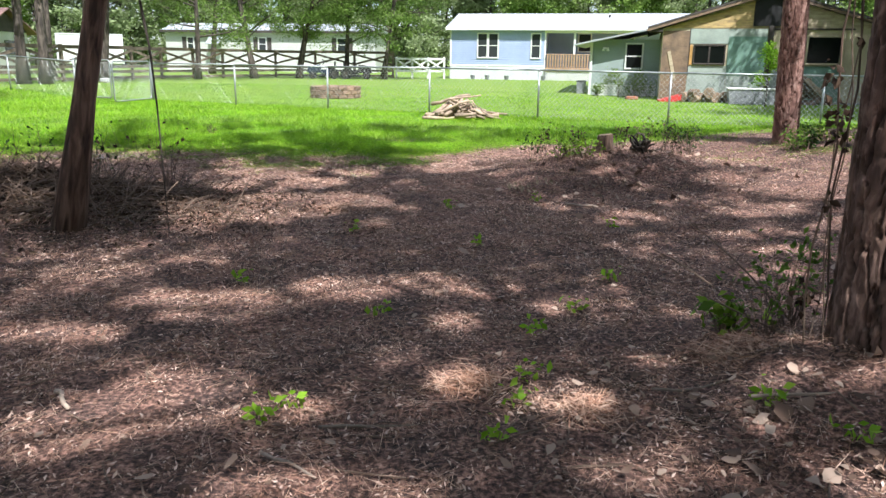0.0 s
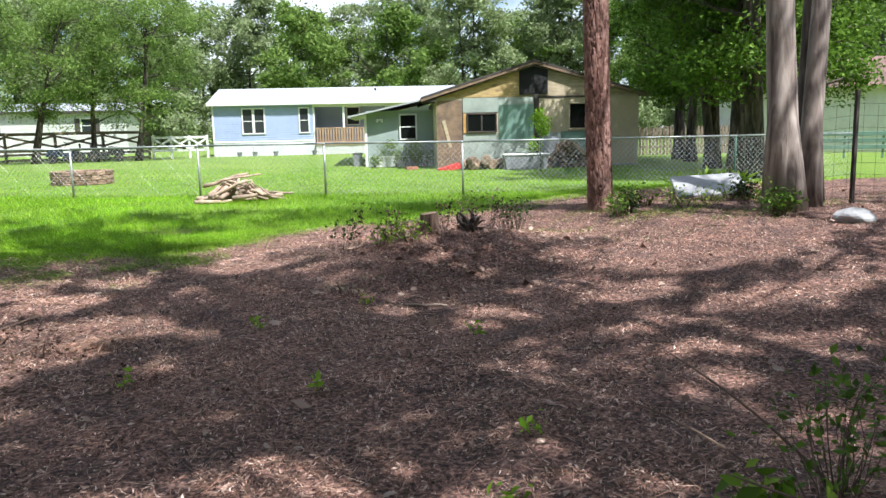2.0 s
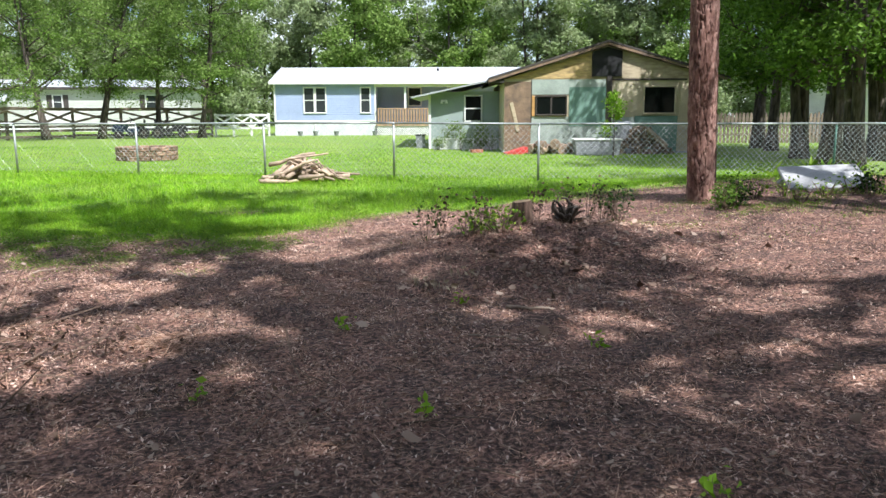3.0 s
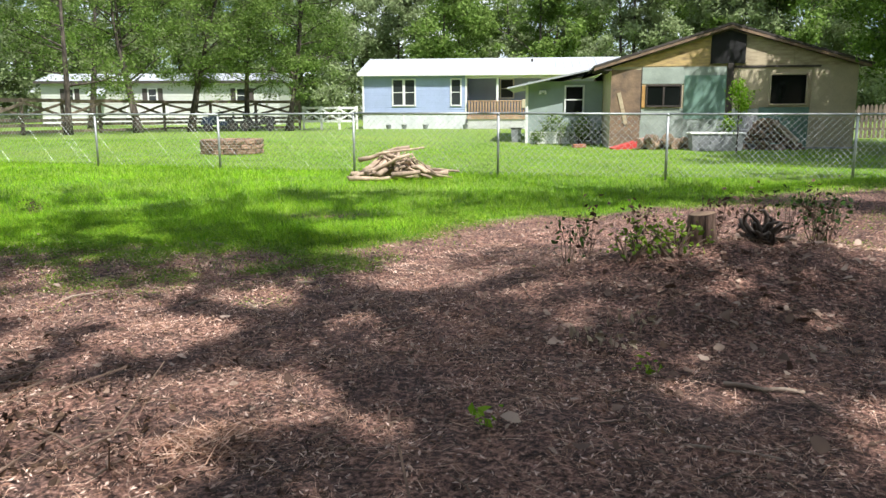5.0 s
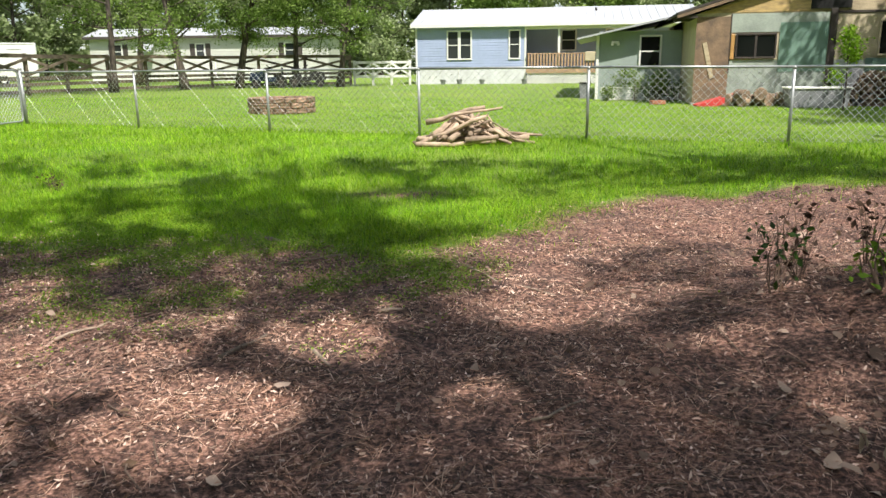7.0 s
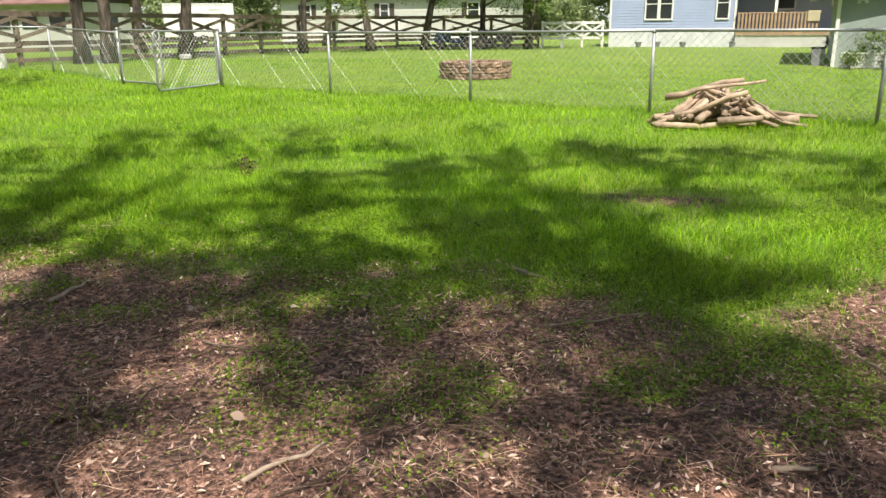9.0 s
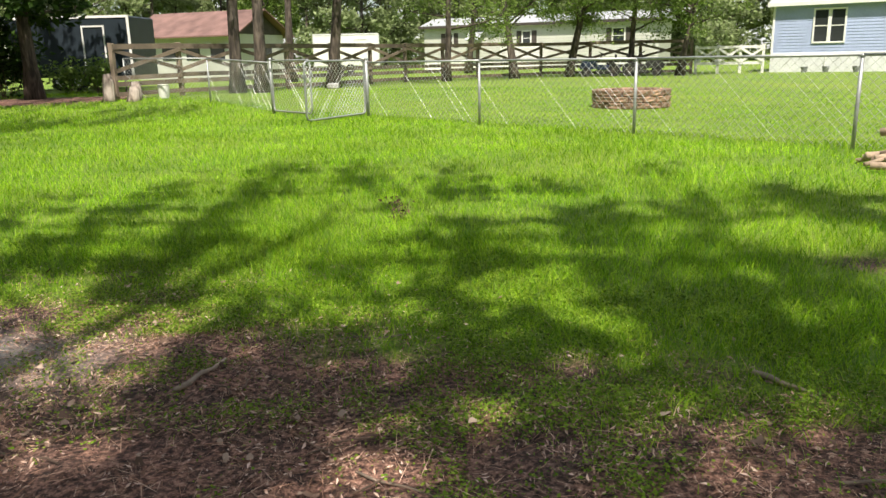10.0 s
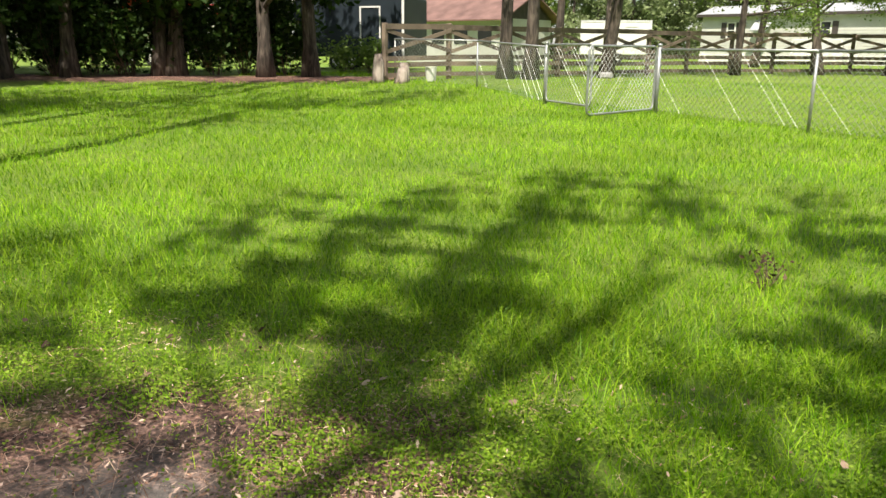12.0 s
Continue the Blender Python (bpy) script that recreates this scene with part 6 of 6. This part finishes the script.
def hedge_understory():
    kinds = [shrub_meshes(200 + k, 1.1, h, 1300, 0.2, 16) for k, h in enumerate((2.6, 2.0, 3.2))]
    rnd = random.Random(41)
    for i in range(34):
        t = i / 33
        x, y = -22.9 - 16.0 * t + rnd.uniform(-0.9, 0.9), 26.3 - 13.8 * t + rnd.uniform(-0.9, 0.9)
        # shrubs share the leaf colour darkened for shade
        shrub("hedge_shrub", kinds[i % 3], at(x, y, 0, rnd.uniform(0, 360)), M_DARKLEAF, "dense shrub of the hedgerow, its shade put into dark leaf colour", "hedgerow shrubs")
    light = [shrub_meshes(210 + k, 0.8, 1.1, 700, 0.16, 12) for k in range(2)]
    for i in range(12):
        shrub("bright_shrub", light[i % 2], at(-22.6 - 1.25 * i, 30.2 - 1.0 * i + rnd.uniform(-1, 1), 0, 50 * i), M_LIGHTLEAF, "sunlit yellow-green shrub behind the hedgerow", "sunlit shrubs")
    under = [shrub_meshes(220 + k, 1.6, 3.6, 1100, 0.34, 16) for k in range(3)]
    for i in range(52):
        a = radians(-58 + 116 * (i + rnd.random()) / 52)
        d = rnd.uniform(72, 88)
        # undergrowth in the same haze-paled leaf colour
        shrub("wood_edge_shrub", under[i % 3], at(-4 + math.sin(a) * d, 4 + math.cos(a) * d, 0, rnd.uniform(0, 360)), M_HAZYLEAF, "bushy undergrowth along the distant wood", "distant undergrowth")


hedge_understory()


# ---- sticks, litter and grass ----
def sticks():
    rnd = random.Random(77)
    spec = [(-1.95, 10.2, 0.3, 0.014, 55), (-1.08, 9.96, 0.32, 0.017, 60), (0.25, 11.0, 0.85, 0.011, -55), (-0.7, 9.82, 0.22, 0.017, -60), (-0.4, 10.45, 0.14, 0.018, 10), (-3.69, 11.5, 0.34, 0.02, 92),
            (-1.37, 12.25, 0.3, 0.02, -40), (0.45, 3.04, 0.4, 0.013, 10), (-0.88, 3.15, 0.22, 0.02, -50), (0.75, 3.6, 0.35, 0.008, 75), (0.2, 2.7, 0.3, 0.012, -35), (1.9, 3.4, 0.5, 0.01, 15), (2.3, 3.2, 0.6, 0.012, 8),
            (1.5, 7.4, 0.4, 0.012, -20), (1.95, 8.0, 0.35, 0.02, -25), (-1.0, 11.6, 0.5, 0.01, 25), (0.3, 9.2, 0.3, 0.01, 40), (-2.5, 11.0, 0.4, 0.008, -10), (-3.2, 12.2, 0.35, 0.01, 30)]
    for x, y, L, r, yaw in spec:
        r *= 0.66
        solo("fallen_stick", branch(L, r, rnd, 5, 7), M_STICK, "weathered stick lying on the ground", "stick", at(x, y, r * 0.9, yaw), group="fallen sticks", smooth=True)
    s = Shape()
    for k in range(900):
        x, y = rnd.uniform(-4.5, 6.5), rnd.uniform(1.6, 12.5)
        if lawn_at(x, y) > 0.6:
            continue
        L, a = rnd.uniform(0.08, 0.3), rnd.uniform(0, 6.28)
        d = Vector((math.cos(a), math.sin(a), 0)) * L / 2
        p, q = Vector((x, y, 0)) - d, Vector((x, y, 0)) + d
        mid = Vector((x + rnd.gauss(0, 0.02), y + rnd.gauss(0, 0.02), gz(x, y) + rnd.uniform(0.01, 0.03)))
        p.z, q.z = gz(p.x, p.y) + 0.008, gz(q.x, q.y) + 0.008 + rnd.uniform(0, 0.02)
        s.tube([p, mid, q], [0.0045, 0.004, 0.0025], 4, False)
    solo("fallen_twigs", s, M_TWIG, "scattered small dry twigs on the litter", "twigs", kind="stuff")


sticks()

TRACK = np.array([(0.85, 0.3), (0.6, 2.0), (0.25, 4.5), (0.0, 6.3), (-0.8, 7.8), (-1.6, 9.0), (-2.2, 9.9), (-3.0, 10.6)])


def off_track(x, y):
    d = np.full(np.shape(x), 1e9)
    for a, b in zip(TRACK[:-1], TRACK[1:]):
        ab = b - a
        t = np.clip(((x - a[0]) * ab[0] + (y - a[1]) * ab[1]) / (ab @ ab), 0, 1)
        d = np.minimum(d, np.hypot(x - a[0] - t * ab[0], y - a[1] - t * ab[1]))
    return d


def scatter(n, box, keep, rng):
    """Random places in the box, kept by the given chance."""
    xs, ys, got = [], [], 0
    while got < n:
        x, y = rng.uniform(box[0], box[1], n * 2), rng.uniform(box[2], box[3], n * 2)
        ok = rng.random(n * 2) < keep(x, y)
        xs.append(x[ok])
        ys.append(y[ok])
        got += ok.sum()
    return np.concatenate(xs)[:n], np.concatenate(ys)[:n]


def bare(x, y):
    heap = step(wobble(2.6 * x + 1, 2.9 * y) + 0.8 * wobble(7.1 * x, 6.3 * y + 2), -0.75, 0.45)
    return (1 - lawn_at(x, y)) ** 0.7 * np.clip(3.0 / (1.2 + off_track(x, y)), 0.12, 1) * (0.3 + 0.7 * heap)


def mound(x, y):
    return np.exp(-((x - 2.6) / 1.1) ** 2 - ((y - 9.2) / 1.0) ** 2) + np.exp(-((x - 2.1) / 0.7) ** 2 - ((y - 2.9) / 0.5) ** 2) + 0.04 * bare(x, y)


def litter():
    rng = np.random.default_rng(50)
    for name, n, size, slim, mat, lift, keep, label in (  # straw lies flat, leaves curl
            ("leaf_litter", 190000, 0.019, 0.34, M_LITTER, 0.017, bare, "brown fallen leaves and chips covering the dirt"),
            ("pine_straw", 230000, 0.085, 0.015, M_NEEDLE, 0.018, bare, "scattered reddish pine straw over the dirt"),
            ("large_leaf_litter", 3500, 0.030, 0.5, M_DEADLEAF, 0.02, bare, "larger pale dead leaves on the dirt"),
            ("mound_leaf_litter", 1500, 0.05, 0.55, M_DEADLEAF, 0.03, mound, "large curled dead leaves on the low mound")):
        x, y = scatter(n, (-8, 10, 0.9, 13.8), keep, rng)
        c = np.stack([x, y, ground_z(x, y) + lift * rng.uniform(0.2, 1.6, n)], 1)
        uneven = size * np.clip(np.exp(rng.normal(0, 0.4, n)), 0.4, 1.6)
        if slim > 0.4:
            v, f = curled_leaves(c, uneven, rng)
        else:
            v, f = leaf_cloud(c, uneven[:, None], rng, 0.55 if slim > 0.1 else 0.86, slim, 0.3 if slim > 0.1 else 0.0)
        solo(name, raw_mesh(name, v, f), mat, label, "litter", kind="stuff")


litter()


def blades(n, box, keep, rng, h, w, far_grow):
    x, y = scatter(n, box, keep, rng)
    d = off_track(x, y)
    grow = 1 + far_grow * np.clip(d - 2.5, 0, 18)
    a = rng.uniform(0, 2 * np.pi, n)
    hh = h * rng.uniform(0.5, 1.4, n) * (0.55 + 0.45 * lawn_at(x, y)) * (0.8 + 0.35 * wobble(0.9 * x, 1.1 * y)) * (1 - 0.6 * step(y + 0.42 * x, 19.6, 20.6))
    lean = rng.uniform(0.25, 1.25, n) * hh
    b = rng.uniform(0, 2 * np.pi, n)
    z = ground_z(x, y) - 0.005
    sx, sy = np.cos(a) * w * grow / 2, np.sin(a) * w * grow / 2
    lx, ly = np.cos(b) * lean, np.sin(b) * lean
    v = np.empty((n, 5, 3))
    v[:, 0] = np.stack([x - sx, y - sy, z], 1)
    v[:, 1] = np.stack([x + sx, y + sy, z], 1)
    v[:, 2] = np.stack([x + sx * 0.8 + lx * 0.35, y + sy * 0.8 + ly * 0.35, z + hh * 0.6], 1)
    v[:, 3] = np.stack([x - sx * 0.8 + lx * 0.35, y - sy * 0.8 + ly * 0.35, z + hh * 0.6], 1)
    v[:, 4] = np.stack([x + lx, y + ly, z + hh * 0.95], 1)
    i = np.arange(n * 5).reshape(n, 5)
    return v.reshape(-1, 3), np.concatenate([i[:, [0, 1, 2]], i[:, [0, 2, 3]], i[:, [3, 2, 4]]])


def green(x, y):
    d = off_track(x, y)
    return lawn_at(x, y) ** 1.6 * np.clip((3.2 / (1.0 + d)) ** 1.5, 0.02, 1)


def sparse(x, y):
    """Patchy mats of weeds that run out from the lawn over the dirt."""
    e = y - lawn_edge(x) + 0.5 * wobble(x, y)
    reach = 2.0 - 1.3 * step(x, -0.3, 0.5)
    mat = step(e, -reach, 0.5 - 0.3 * reach) * (1 - 0.93 * step(e, 1.2, 2.6))
    tuft = 0.75 * np.exp(-((x - 6.3) / 1.7) ** 2 - ((y - 10.9) / 1.1) ** 2)
    patch = step(wobble(1.9 * x, 2.2 * y) + 0.6 * wobble(5.1 * x, 4.3 * y) + 0.5 * step(e, -0.6, 0.8), -0.15, 0.45)
    return np.maximum(mat, tuft) * np.clip(3.0 / (0.8 + off_track(x, y)), 0.05, 1) * (0.06 + 0.94 * patch)


def grass():
    rng = np.random.default_rng(60)
    v, f = blades(330000, (-24, 13, 10.0, 33), green, rng, 0.10, 0.0036, 0.11)
    solo("lawn_grass", raw_mesh("lawn_grass", v, f), M_GRASS, "bright green uneven lawn grass in long blades", "grass", kind="stuff")
    v, f = blades(40000, (-9, 10, 9.0, 17), sparse, rng, 0.06, 0.004, 0.1)
    solo("sparse_grass", raw_mesh("sparse_grass", v, f), M_WEED, "thin grass at the lawn's ragged edge", "grass", kind="stuff")
    n = 210000
    x, y = scatter(n, (-9, 10, 9.0, 17), sparse, rng)
    c = np.stack([x, y, ground_z(x, y) + rng.uniform(0.008, 0.045, n)], 1)
    v, f = leaf_cloud(c, 0.0135, rng, 0.75, 0.75, 0.2)
    solo("clover", raw_mesh("clover", v, f), M_WEED, "low clover-like weeds along the lawn's edge", "weeds", kind="stuff")


grass()
